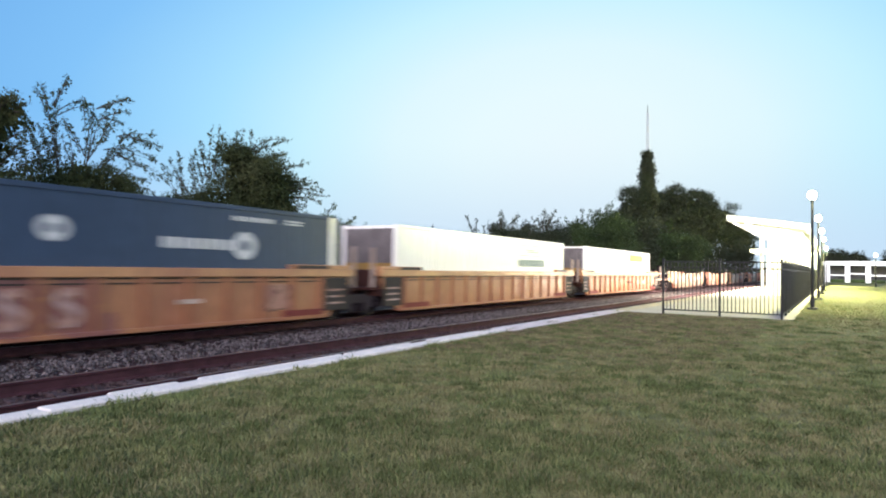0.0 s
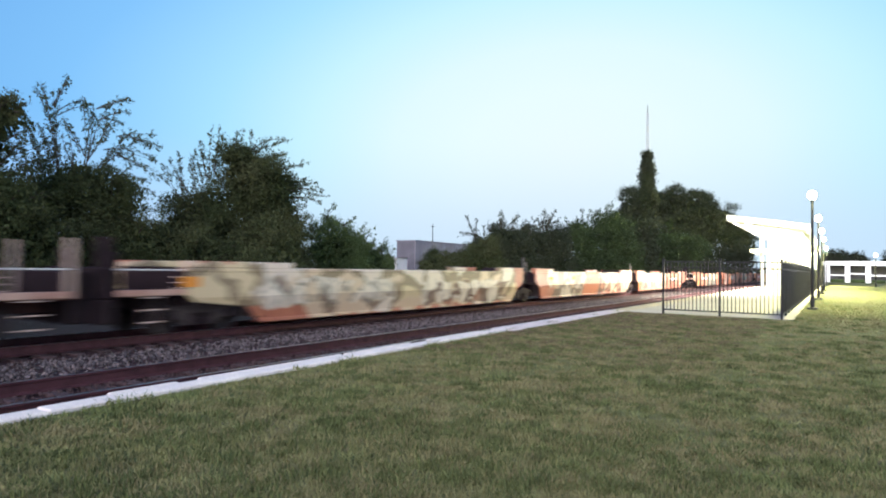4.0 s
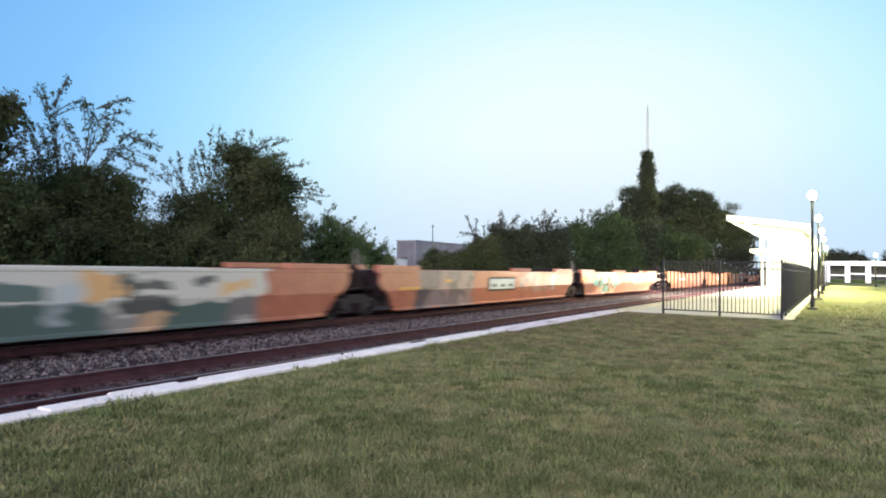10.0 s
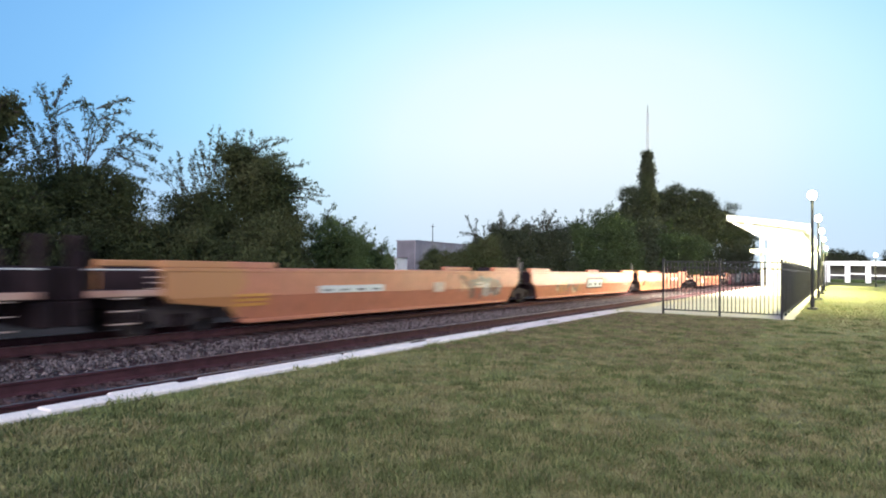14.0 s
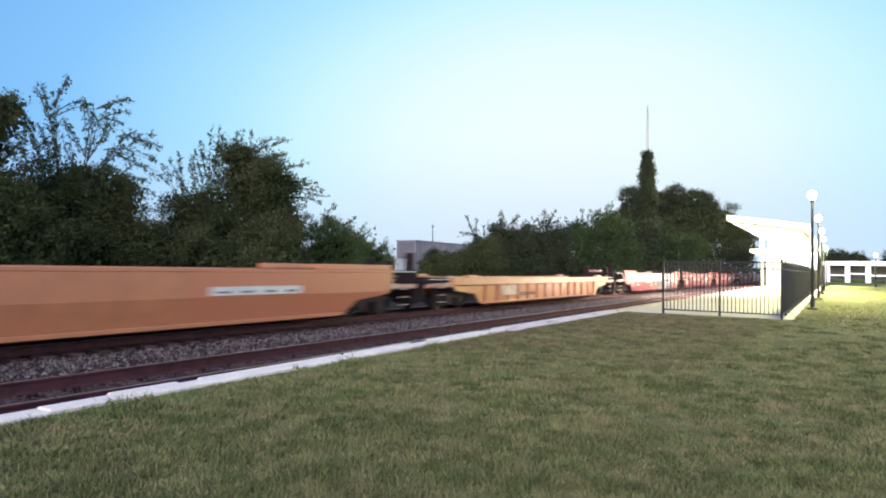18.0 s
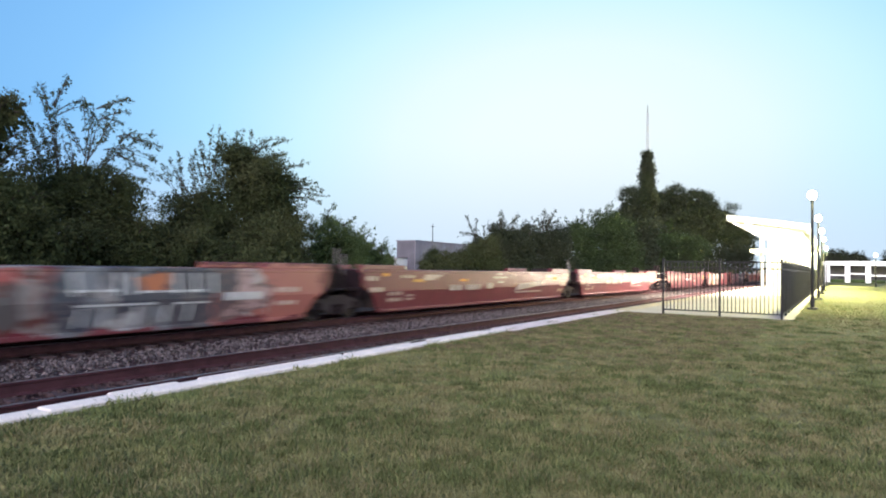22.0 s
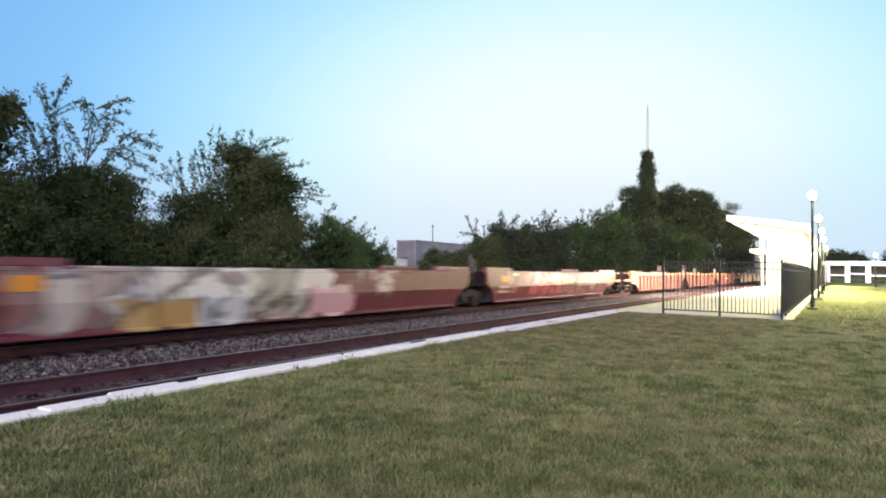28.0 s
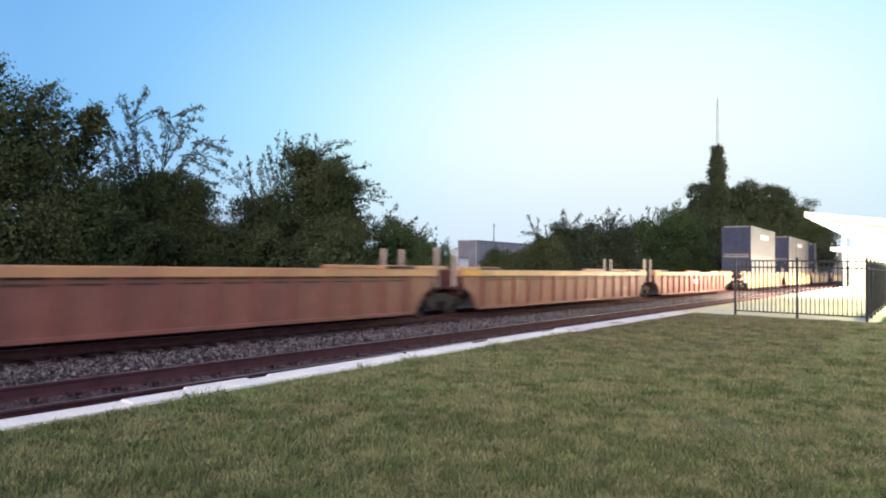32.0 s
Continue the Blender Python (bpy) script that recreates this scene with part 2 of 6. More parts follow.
M = {
    "lawn": material("lawn_soil", (0.1, 0.125, 0.04), 0.95, 0, 0.4, 1.5, 7, 0.2, (0.165, 0.145, 0.072), 0.75),
    "blade": material("grass_blade", (0.158, 0.185, 0.066), 0.95, 0, 0.6, 1.4, 4, 0, (0.23, 0.213, 0.095), 0.6, rand=0.2, island=True),
    "bed": material("ballast_bed", (0.07, 0.042, 0.044), 0.95, 0, 0.5, 1.2, 28, 0.9, (0.054, 0.033, 0.036), 0.8),
    "stone": material("ballast_stone", (0.115, 0.095, 0.092), 0.9, 0, 0.3, 2.0, 50, 0.2, rand=0.75, island=True),
    "stone2": material("rusty_ballast_stone", (0.072, 0.047, 0.045), 0.95, 0, 0.3, 2.0, 50, 0.2, rand=0.6, island=True),
    "dirt": material("dry_dirt", (0.05, 0.04, 0.04), 0.95, 0, 0.4, 0.5, 12, 0.6, (0.034, 0.034, 0.028), 0.8),
    "rail": material("rusty_rail", (0.085, 0.033, 0.038), 0.75, 0.1, 0.3, 4, 60, 0.2),
    "railhead": material("polished_rail_head", (0.5, 0.48, 0.46), 0.28, 1.0, 0.15, 4, 60, 0.02),
    "tie": material("weathered_tie_timber", (0.075, 0.05, 0.05), 0.9, 0, 0.4, 5, 40, 0.6, stretch=(0.2, 1, 1), rand=0.3),
    "concrete": material("pale_concrete", (0.92, 0.82, 0.7), 0.85, 0, 0.18, 1.3, 45, 0.25, (0.74, 0.66, 0.6), 0.8, rand=0.06),
    "ledge": material("weathered_grey_ledge", (0.3, 0.27, 0.28), 0.9, 0, 0.3, 1.6, 40, 0.3, (0.2, 0.18, 0.18), 0.8),
    "pinkconc": material("pinkish_concrete", (0.74, 0.64, 0.6), 0.85, 0, 0.2, 1.3, 45, 0.25, (0.56, 0.47, 0.44), 0.8, rand=0.08),
    "platform": material("platform_concrete", (0.46, 0.41, 0.34), 0.8, 0, 0.15, 0.6, 40, 0.15, (0.38, 0.34, 0.28), 0.8),
    "edge": material("yellow_edge_paint", (0.5, 0.42, 0.27), 0.7, 0, 0.2, 2, 40, 0.15),
    "black": material("black_powder_coat", (0.015, 0.015, 0.016), 0.4, 0.2, 0.2, 6, 60, 0.03),
    "steel": material("dark_running_gear", (0.026, 0.016, 0.018), 0.92, 0.0, 0.4, 3, 40, 0.2, (0.014, 0.01, 0.011), 0.9),
    "wheel": material("worn_wheel_steel", (0.06, 0.045, 0.043), 0.75, 0.3, 0.3, 6, 50, 0.1),
    "white": material("white_paint", (0.78, 0.77, 0.75), 0.5, 0, 0.06, 1.1, 30, 0.03),
    "roof": material("white_metal_roof", (0.74, 0.73, 0.71), 0.45, 0.1, 0.08, 0.8, 30, 0.05),
    "glass": material("dark_window_glass", (0.03, 0.035, 0.04), 0.08, 0, 0.1, 1, 10, 0),
    "shed": material("grey_corrugated_wall", (0.3, 0.29, 0.33), 0.6, 0.2, 0.2, 0.7, 20, 0.1, (0.24, 0.22, 0.22), 0.8),
    "shedend": material("dark_end_wall", (0.15, 0.14, 0.155), 0.6, 0.2, 0.2, 0.7, 20, 0.1),
    "bark": material("grey_brown_bark", (0.075, 0.06, 0.048), 0.95, 0, 0.4, 6, 30, 0.7, stretch=(1, 1, 0.25)),
    "tuft": material("dark_weed_leaf", (0.088, 0.112, 0.04), 0.95, 0, 0.4, 1.2, 7, 0, (0.112, 0.13, 0.046), 0.75, rand=0.3, island=True),
    "straw": material("dry_straw_blade", (0.26, 0.232, 0.11), 0.95, 0, 0.3, 1.2, 7, 0, rand=0.25, island=True),
    "verge": material("worn_brown_verge", (0.17, 0.13, 0.075), 0.95, 0, 0.3, 1.2, 7, 0, (0.12, 0.1, 0.06), 0.6, rand=0.25, island=True),
    "leaf": material("dark_green_leaf", (0.04, 0.052, 0.021), 0.95, 0, 0.35, 0.45, 2, 0, (0.06, 0.067, 0.029), 0.5, rand=0.28, island=True),
    "leaf5": material("bright_shrub_leaf", (0.085, 0.118, 0.046), 0.95, 0, 0.3, 0.6, 3, 0, (0.055, 0.078, 0.03), 0.6, rand=0.25, island=True),
    "leaf2": material("fresh_green_leaf", (0.046, 0.066, 0.024), 0.95, 0, 0.3, 0.5, 3, 0, (0.028, 0.041, 0.018), 0.6, rand=0.25, island=True),
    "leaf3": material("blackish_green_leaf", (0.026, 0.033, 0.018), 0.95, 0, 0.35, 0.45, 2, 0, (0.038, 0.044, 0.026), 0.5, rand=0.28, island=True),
    "leaf4": material("brownish_undergrowth_leaf", (0.042, 0.045, 0.022), 0.95, 0, 0.35, 0.6, 2, 0, (0.054, 0.046, 0.028), 0.5, rand=0.28, island=True),
    "lampglow": glow("glowing_globe", (1.0, 0.95, 0.82), 80),
    "farglow": glow("glowing_far_globe", (1.0, 0.97, 0.9), 14),
    "white_mark": material("white_lettering_paint", (0.66, 0.65, 0.63), 0.6, 0, 0.12, 3, 30, 0.02),
    "dull_mark": material("dulled_white_lettering", (0.47, 0.37, 0.34), 0.6, 0, 0.25, 2.5, 14, 0.02),
    "pale_mark": material("faded_pale_paint", (0.6, 0.44, 0.36), 0.6, 0, 0.3, 2.5, 14, 0.02),
    "faint_mark": material("nearly_worn_off_paint", (0.46, 0.27, 0.17), 0.6, 0, 0.35, 2.5, 14, 0.02),
    # amber side paint darkened, to put shade on the ribs
    "ribamber": painted("shaded_amber_rib_paint", (0.4, 0.155, 0.08), (), (0.3, 0.11, 0.06)),
    "pink_mark": material("faded_pink_paint", (0.5, 0.36, 0.33), 0.7, 0, 0.35, 2.5, 12, 0.02, (0.42, 0.22, 0.15), 0.5),
    "grey_mark": material("grey_green_lettering", (0.3, 0.38, 0.35), 0.6, 0, 0.15, 3, 30, 0.02),
    "yellow_mark": material("yellow_advert_panel", (0.72, 0.5, 0.05), 0.55, 0, 0.1, 2, 30, 0.02),
    "brown_mark": material("brown_lettering", (0.34, 0.2, 0.05), 0.6, 0, 0.1, 3, 30, 0.02),
    "ochre_mark": material("ochre_yellow_paint", (0.62, 0.3, 0.065), 0.55, 0, 0.2, 2, 30, 0.02),
    "orange_mark": material("orange_tag", (0.7, 0.26, 0.03), 0.5, 0, 0.1, 3, 30, 0.02),
    "board": material("brown_black_data_board", (0.045, 0.034, 0.032), 0.7, 0, 0.2, 3, 30, 0.02),
    "red_mark": material("dark_red_paint", (0.2, 0.035, 0.03), 0.6, 0, 0.2, 3, 30, 0.02),
    "frame_mark": material("black_frame_and_shadow_paint", (0.05, 0.035, 0.03), 0.6, 0, 0.2, 3, 30, 0.02),
    "tan": painted("faded_pinkish_tan_paint", (0.262, 0.096, 0.068), (), (0.165, 0.06, 0.048), coat=0.25),
    "ochre": painted("faded_ochre_tan_paint", (0.42, 0.19, 0.078), (), (0.33, 0.12, 0.06)),
    # ochre side paint darkened for the ribs' shade
    "ribochre": painted("shaded_ochre_rib_paint", (0.33, 0.135, 0.06), (), (0.25, 0.085, 0.045)),
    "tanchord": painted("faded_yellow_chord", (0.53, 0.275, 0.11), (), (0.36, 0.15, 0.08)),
    # tan side paint darkened for the ribs' shade
    "ribtan": painted("shaded_tan_rib_paint", (0.21, 0.077, 0.053), (), (0.145, 0.052, 0.04), coat=0.2),
    "teal_mark": material("teal_spray_paint", (0.2, 0.36, 0.31), 0.6, 0, 0.15, 2, 20, 0.02),
    "amber": painted("amber_yellow_paint", (0.5, 0.235, 0.105), (), (0.4, 0.165, 0.08)),
    # yellow made paler, with the station's lamplight put into the paint
    "paleyellow": painted("lamplit_pale_yellow_paint", (0.66, 0.47, 0.26), (), (0.54, 0.37, 0.2)),
    "maroon": painted("oxide_maroon_paint", (0.17, 0.03, 0.038), (), (0.125, 0.023, 0.03)),
    "contwhite": painted("white_container_paint", (0.93, 0.88, 0.82), (), (0.88, 0.83, 0.76), vary=0.05),
    "contblue": painted("slate_blue_container_paint", (0.042, 0.066, 0.115), (), (0.034, 0.053, 0.094), coat=0.0),
    "contgrey": painted("grey_blue_container_paint", (0.175, 0.152, 0.126), (), (0.145, 0.128, 0.108), coat=0.3),
    "door": material("grey_container_doors", (0.17, 0.145, 0.14), 0.6, 0.1, 0.25, 2, 30, 0.1),
    # shade on the stacked containers' ends, put into a dark blue
    "enddark": material("shaded_blue_end_paint", (0.022, 0.026, 0.05), 0.6, 0.1, 0.25, 2, 30, 0.1),
    "contpale": painted("pale_grey_container_paint", (0.25, 0.22, 0.185), (), (0.2, 0.18, 0.155), coat=0.3),
    "galv": material("weathered_galvanised_steel", (0.34, 0.34, 0.36), 0.5, 0.2, 0.1, 2, 30, 0.05),
    "faded_sill": material("faded_sill_paint", (0.5, 0.33, 0.26), 0.7, 0, 0.3, 1.5, 14, 0.05, (0.36, 0.2, 0.15), 0.6),
    "sidecast": material("dusty_cast_steel", (0.075, 0.058, 0.056), 0.92, 0.0, 0.4, 3, 40, 0.2, (0.04, 0.03, 0.03), 0.9),
    "rustdark": material("dark_rust_brown", (0.085, 0.035, 0.028), 0.9, 0, 0.3, 2, 30, 0.1),
    "post": material("weathered_tan_post", (0.42, 0.32, 0.26), 0.8, 0, 0.25, 2, 30, 0.1),
    "void": material("dark_well_interior", (0.06, 0.045, 0.04), 0.85, 0.1, 0.3, 2, 30, 0.1),
}


# ---- mesh building ----
class Geo:
    """Collects corners and faces of one mesh."""

    def __init__(self):
        self.v, self.f = [], []

    def add(self, verts, faces):
        n = len(self.v)
        self.v += [tuple(p) for p in verts]
        self.f += [tuple(n + i for i in f) for f in faces]
        return self

    def box(self, x0, x1, y0, y1, z0, z1, c=0.0):
        """A box; c: width of its chamfered edges."""
        if not c:
            p = [(x, y, z) for x in (x0, x1) for y in (y0, y1) for z in (z0, z1)]
            return self.add(p, [(0, 1, 3, 2), (4, 6, 7, 5), (0, 4, 5, 1), (2, 3, 7, 6), (0, 2, 6, 4), (1, 5, 7, 3)])
        lo, hi = (x0, y0, z0), (x1, y1, z1)
        idx, p = {}, []
        for s in [(a, b, d) for a in (0, 1) for b in (0, 1) for d in (0, 1)]:
            for ax in range(3):
                q = []
                for k in range(3):
                    e = (lo, hi)[s[k]][k]
                    q.append(e if k == ax else e + (c if s[k] == 0 else -c))
                idx[s, ax] = len(p)
                p.append(q)
        fs = []
        for ax in range(3):
            u, w = [k for k in range(3) if k != ax]
            for side in (0, 1):
                ring = []
                for a, b in ((0, 0), (1, 0), (1, 1), (0, 1)):
                    s = [0, 0, 0]
                    s[ax], s[u], s[w] = side, a, b
                    ring.append(idx[tuple(s), ax])
                fs.append(ring if (side == 1) == (ax != 1) else ring[::-1])
        for ax in range(3):
            u, w = [k for k in range(3) if k != ax]
            for a in (0, 1):
                for b in (0, 1):
                    s0, s1 = [0, 0, 0], [0, 0, 0]
                    s0[ax], s1[ax] = 0, 1
                    s0[u] = s1[u] = a
                    s0[w] = s1[w] = b
                    s0, s1 = tuple(s0), tuple(s1)
                    r = [idx[s0, u], idx[s1, u], idx[s1, w], idx[s0, w]]
                    fs.append(r if ((a + b) % 2 == 0) != (ax == 1) else r[::-1])
        for s in [(a, b, d) for a in (0, 1) for b in (0, 1) for d in (0, 1)]:
            r = [idx[s, 0], idx[s, 1], idx[s, 2]]
            fs.append(r if sum(s) % 2 else r[::-1])
        return self.add(p, fs)

    def prism(self, profile, x0, x1):
        """A (y, z) outline, pushed from x0 to x1."""
        n = len(profile)
        p = [(x0, y, z) for y, z in profile] + [(x1, y, z) for y, z in profile]
        return self.add(p, [tuple(range(n)), tuple(range(2 * n - 1, n - 1, -1))] +
                        [(i, n + i, n + (i + 1) % n, (i + 1) % n) for i in range(n)])

    def run(self, profile, y0, y1):
        """An (x, z) outline, pushed from y0 to y1."""
        n = len(profile)
        p = [(x, y0, z) for x, z in profile] + [(x, y1, z) for x, z in profile]
        return self.add(p, [tuple(range(n - 1, -1, -1)), tuple(range(n, 2 * n))] +
                        [(i, (i + 1) % n, n + (i + 1) % n, n + i) for i in range(n)])

    def lathe(self, rows, n=20, axis="x", at=(0, 0, 0)):
        """Rings (along, radius) round an axis."""
        p = []
        for a, r in rows:
            for i in range(n):
                c, s = r * math.cos(2 * math.pi * i / n), r * math.sin(2 * math.pi * i / n)
                q = {"x": (a, c, s), "y": (s, a, c), "z": (c, s, a)}[axis]
                p.append((q[0] + at[0], q[1] + at[1], q[2] + at[2]))
        m = len(rows)
        fs = [(j * n + i, j * n + (i + 1) % n, (j + 1) * n + (i + 1) % n, (j + 1) * n + i) for j in range(m - 1) for i in range(n)]
        fs += [tuple(range(n - 1, -1, -1)), tuple(range((m - 1) * n, m * n))]
        return self.add(p, fs)

    def tube(self, p0, p1, r0, r1=None, n=6):
        p0, p1 = Vector(p0), Vector(p1)
        r1 = r0 if r1 is None else r1
        d = (p1 - p0).normalized()
        u = d.cross(Vector((0.31, 0.77, 0.55))).normalized()
        w = d.cross(u)
        p = []
        for q, r in ((p0, r0), (p1, r1)):
            for i in range(n):
                a = 2 * math.pi * i / n
                p.append(q + r * (math.cos(a) * u + math.sin(a) * w))
        return self.add(p, [(i, (i + 1) % n, n + (i + 1) % n, n + i) for i in range(n)] +
                        [tuple(range(n - 1, -1, -1)), tuple(range(n, 2 * n))])

    def mesh(self, name, mat, smooth=False):
        me = bpy.data.meshes.new(name)
        me.from_pydata(self.v, [], self.f)
        me.materials.append(mat)
        if smooth:
            me.shade_smooth()
        me.update()
        return me


def part(name, geo, mat, parent=None, label="", at=(0, 0, 0), smooth=False):
    """One mesh object, under a thing or under a part. geo: a Geo or a ready mesh."""
    me = geo.mesh(name, mat, smooth) if isinstance(geo, Geo) else geo
    ob = new(name, me)
    ob.location = at
    if parent:
        ob.parent = parent
    if label:
        tagged(ob, label)
    return ob


def thing(name, label, category, group="", kind="", at=(0, 0, 0)):
    ob = new(name)
    ob.empty_display_size = 0.3
    ob.location = at
    return tagged(ob, label, category, group, kind)


def cloud(name, verts, faces_of, mat):
    """A mesh of many equal small faces from number arrays (faces_of corners each)."""
    me = bpy.data.meshes.new(name)
    n = len(verts) // faces_of
    me.vertices.add(len(verts))
    me.vertices.foreach_set("co", np.asarray(verts, np.float32).ravel())
    me.loops.add(n * faces_of)
    me.loops.foreach_set("vertex_index", np.arange(n * faces_of, dtype=np.int32))
    me.polygons.add(n)
    me.polygons.foreach_set("loop_start", np.arange(0, n * faces_of, faces_of, dtype=np.int32))
    me.polygons.foreach_set("loop_total", np.full(n, faces_of, np.int32))
    me.materials.append(mat)
    me.update()
    me.validate()
    return me


# ---- ground ----
BED, RAIL = -0.52, -0.28            # track bed, rail top
KERB0 = -6.56

gx = [-2500, -300, -60, -30, -22, -19.5, -18, -17, KERB0 + 0.05]
gz = [0.2, 0.2, 0.2, 0.15, 0.05, -0.25, BED - 0.02, BED, BED]
lx = [KERB0 + 0.05, -5.5, -4, -2, 0, 3, 8, 20, 60, 300, 2500]
ys = [-2500, -300, -60, -25, -12, -6, -2, 2, 6, 10, 14, 18, 22, 27, 35, 50, 75, 110, 160, 300, 800, 2500]
gv, gf, gm = [], [], []
cols = [(x, z, 0 if x < -17.5 else 1) for x, z in zip(gx, gz)] + [(x, -0.02 if i == 0 else -0.01, 2) for i, x in enumerate(lx)]
for x, z, k in cols:
    for y in ys:
        gv.append((x, y, z + (0.02 * noise.noise((x * 0.3, y * 0.3, 0)) if k == 2 and abs(x) < 50 and abs(y) < 200 and x > -5 else 0)))
ny = len(ys)
for i in range(len(cols) - 1):
    for j in range(ny - 1):
        gf.append((i * ny + j, (i + 1) * ny + j, (i + 1) * ny + j + 1, i * ny + j + 1))
        gm.append(cols[i][2] if i != len(gx) - 1 else 1)
gme = bpy.data.meshes.new("ground")
gme.from_pydata(gv, [], gf)
for k in ("dirt", "bed", "lawn"):
    gme.materials.append(M[k])
gme.polygons.foreach_set("material_index", gm)
gme.update()
ground = tagged(new("ground", gme), "mown lawn beside a sunken ballast track bed", "ground", kind="structure")


def kerb_x(y):
    """The kerb's middle line, which runs slightly askew of the tracks."""
    return -6.2 - 0.023 * np.clip(y, -2, 13)


# lawn grass, mostly fanned out to fit the camera's view, blades wider further off
rng = np.random.default_rng(4)
n = 560000
r = np.r_[np.exp(rng.uniform(np.log(2.1), np.log(34), 430000) + rng.normal(0, 0.16, 430000)), 34 * np.sqrt(rng.random(130000))]
az = np.radians(np.r_[rng.uniform(-14, 82, 430000) + rng.normal(0, 9, 430000), rng.uniform(0, 360, 130000)])
bx, by = -np.sin(az) * r, np.cos(az) * r
keep = (bx > kerb_x(by) + 0.08 + 0.10 * rng.random(n)) & ((by < 21.9) | (bx > -1.15))
bx, by, r = bx[keep], by[keep], r[keep]
n = len(bx)
h = rng.uniform(0.012, 0.036, n) * (0.75 + 0.5 * np.sin(bx * 1.3 + 2 * np.sin(by * 0.9)) ** 2)
w = 0.003 + 0.0006 * r
a = rng.uniform(0, 2 * np.pi, n)
lean = rng.normal(0, 0.022, (n, 2))
vv = np.zeros((n, 3, 3))
vv[:, 0] = np.c_[bx - w * np.cos(a), by - w * np.sin(a), np.full(n, -0.015)]
vv[:, 1] = np.c_[bx + w * np.cos(a), by + w * np.sin(a), np.full(n, -0.015)]
vv[:, 2] = np.c_[bx + lean[:, 0], by + lean[:, 1], h]
tagged(new("lawn_grass", cloud("lawn_grass", vv.reshape(-1, 3), 3, M["blade"])),
       "short patchy green grass with dry straw-coloured spots", "grass", kind="stuff")

# weed tufts and dry patches in the lawn
def tufts(name, label, count, blades, hi, spread, mat, seed, area=None):
    rg = np.random.default_rng(seed)
    r = np.exp(rg.uniform(np.log(3.0), np.log(26), count))
    az = np.radians(rg.uniform(-8, 76, count))
    cx, cy = -np.sin(az) * r, np.cos(az) * r
    if area:
        cx, cy = area[0] + (area[1] - area[0]) * rg.random(count) ** 1.6, area[2] + (area[3] - area[2]) * rg.random(count)
    ok = (cx > kerb_x(cy) + 0.3) & ((cy < 21.7) | (cx > -0.9))
    cx, cy = cx[ok], cy[ok]
    m = len(cx)
    s = rg.uniform(0.5, 1.4, m)[:, None]
    bx = cx[:, None] + rg.normal(0, spread, (m, blades)) * s
    by = cy[:, None] + rg.normal(0, spread, (m, blades)) * s
    h = (rg.uniform(0.4, 1.0, (m, blades)) * hi * s).ravel()
    bx, by = bx.ravel(), by.ravel()
    k = len(bx)
    w, a = 0.004 + 0.0007 * np.hypot(bx, by), rg.uniform(0, 6.283, k)
    vv = np.zeros((k, 3, 3))
    vv[:, 0] = np.c_[bx - w * np.cos(a), by - w * np.sin(a), np.full(k, -0.015)]
    vv[:, 1] = np.c_[bx + w * np.cos(a), by + w * np.sin(a), np.full(k, -0.015)]
    vv[:, 2] = np.c_[bx + rg.normal(0, 0.03, k), by + rg.normal(0, 0.03, k), h]
    tagged(new(name, cloud(name, vv.reshape(-1, 3), 3, M[mat])), label, "grass", kind="stuff")


tufts("weed_tufts", "darker green weed tufts scattered over the lawn", 1600, 70, 0.05, 0.06, "tuft", 61)
tufts("straw_patches", "small dry straw-coloured patches in the lawn", 1800, 60, 0.034, 0.075, "straw", 62)

tufts("dry_verge", "worn brownish grass along the far kerb and fence", 1500, 46, 0.022, 0.1, "verge", 63, (-6.2, -1.6, 9.0, 21.8))

# tall weeds leaning over the kerb's edge
n = 2600
by = rng.uniform(0, 21.5, n)
clump = np.maximum(0, np.sin(by * 2.1) + np.sin(by * 5.3 + 1)) > 1.0
by = by[clump]
n = len(by)
bx = kerb_x(by) + 0.08 + rng.uniform(-0.05, 0.12, n)
h, w, a = rng.uniform(0.03, 0.085, n), np.full(n, 0.01), rng.uniform(0, 6.3, n)
vv = np.zeros((n, 3, 3))
vv[:, 0] = np.c_[bx - w * np.cos(a), by - w * np.sin(a), np.zeros(n)]
vv[:, 1] = np.c_[bx + w * np.cos(a), by + w * np.sin(a), np.zeros(n)]
vv[:, 2] = np.c_[bx + rng.normal(-0.02, 0.05, n), by + rng.normal(0, 0.05, n), h]
tagged(new("kerb_weeds", cloud("kerb_weeds", vv.reshape(-1, 3), 3, M["blade"])), "dark weeds and grass tufts along the kerb", "weeds", kind="stuff")

# ---- kerb ----
kerb = thing("kerb", "long pale concrete kerb between lawn and track", "kerb", kind="structure")
cuts = [-17.1, -12.1, -7.1, -2.1, 2.9, 7.85, 12.9]
for y0, y1 in zip(cuts, cuts[1:]):
    kx = float(kerb_x((y0 + y1) / 2))
    seg = part("kerb_segment", Geo().box(-0.17, 0.08, y0 - (y0 + y1) / 2 + 0.008, (y1 - y0) / 2 - 0.008, -0.6, 0.035, 0.018), M["concrete"], kerb, at=(kx, (y0 + y1) / 2, 0))
    seg.rotation_euler = (0, 0, 0.023 if -2 < y0 else 0)
    seg = part("back_ledge", Geo().box(-0.36, -0.175, y0 - (y0 + y1) / 2 + 0.008, (y1 - y0) / 2 - 0.008, -0.6, -0.02, 0.01), M["ledge"], kerb, "weathered grey ledge behind the kerb", at=(kx, (y0 + y1) / 2, 0))
    seg.rotation_euler = (0, 0, 0.023 if -2 < y0 else 0)
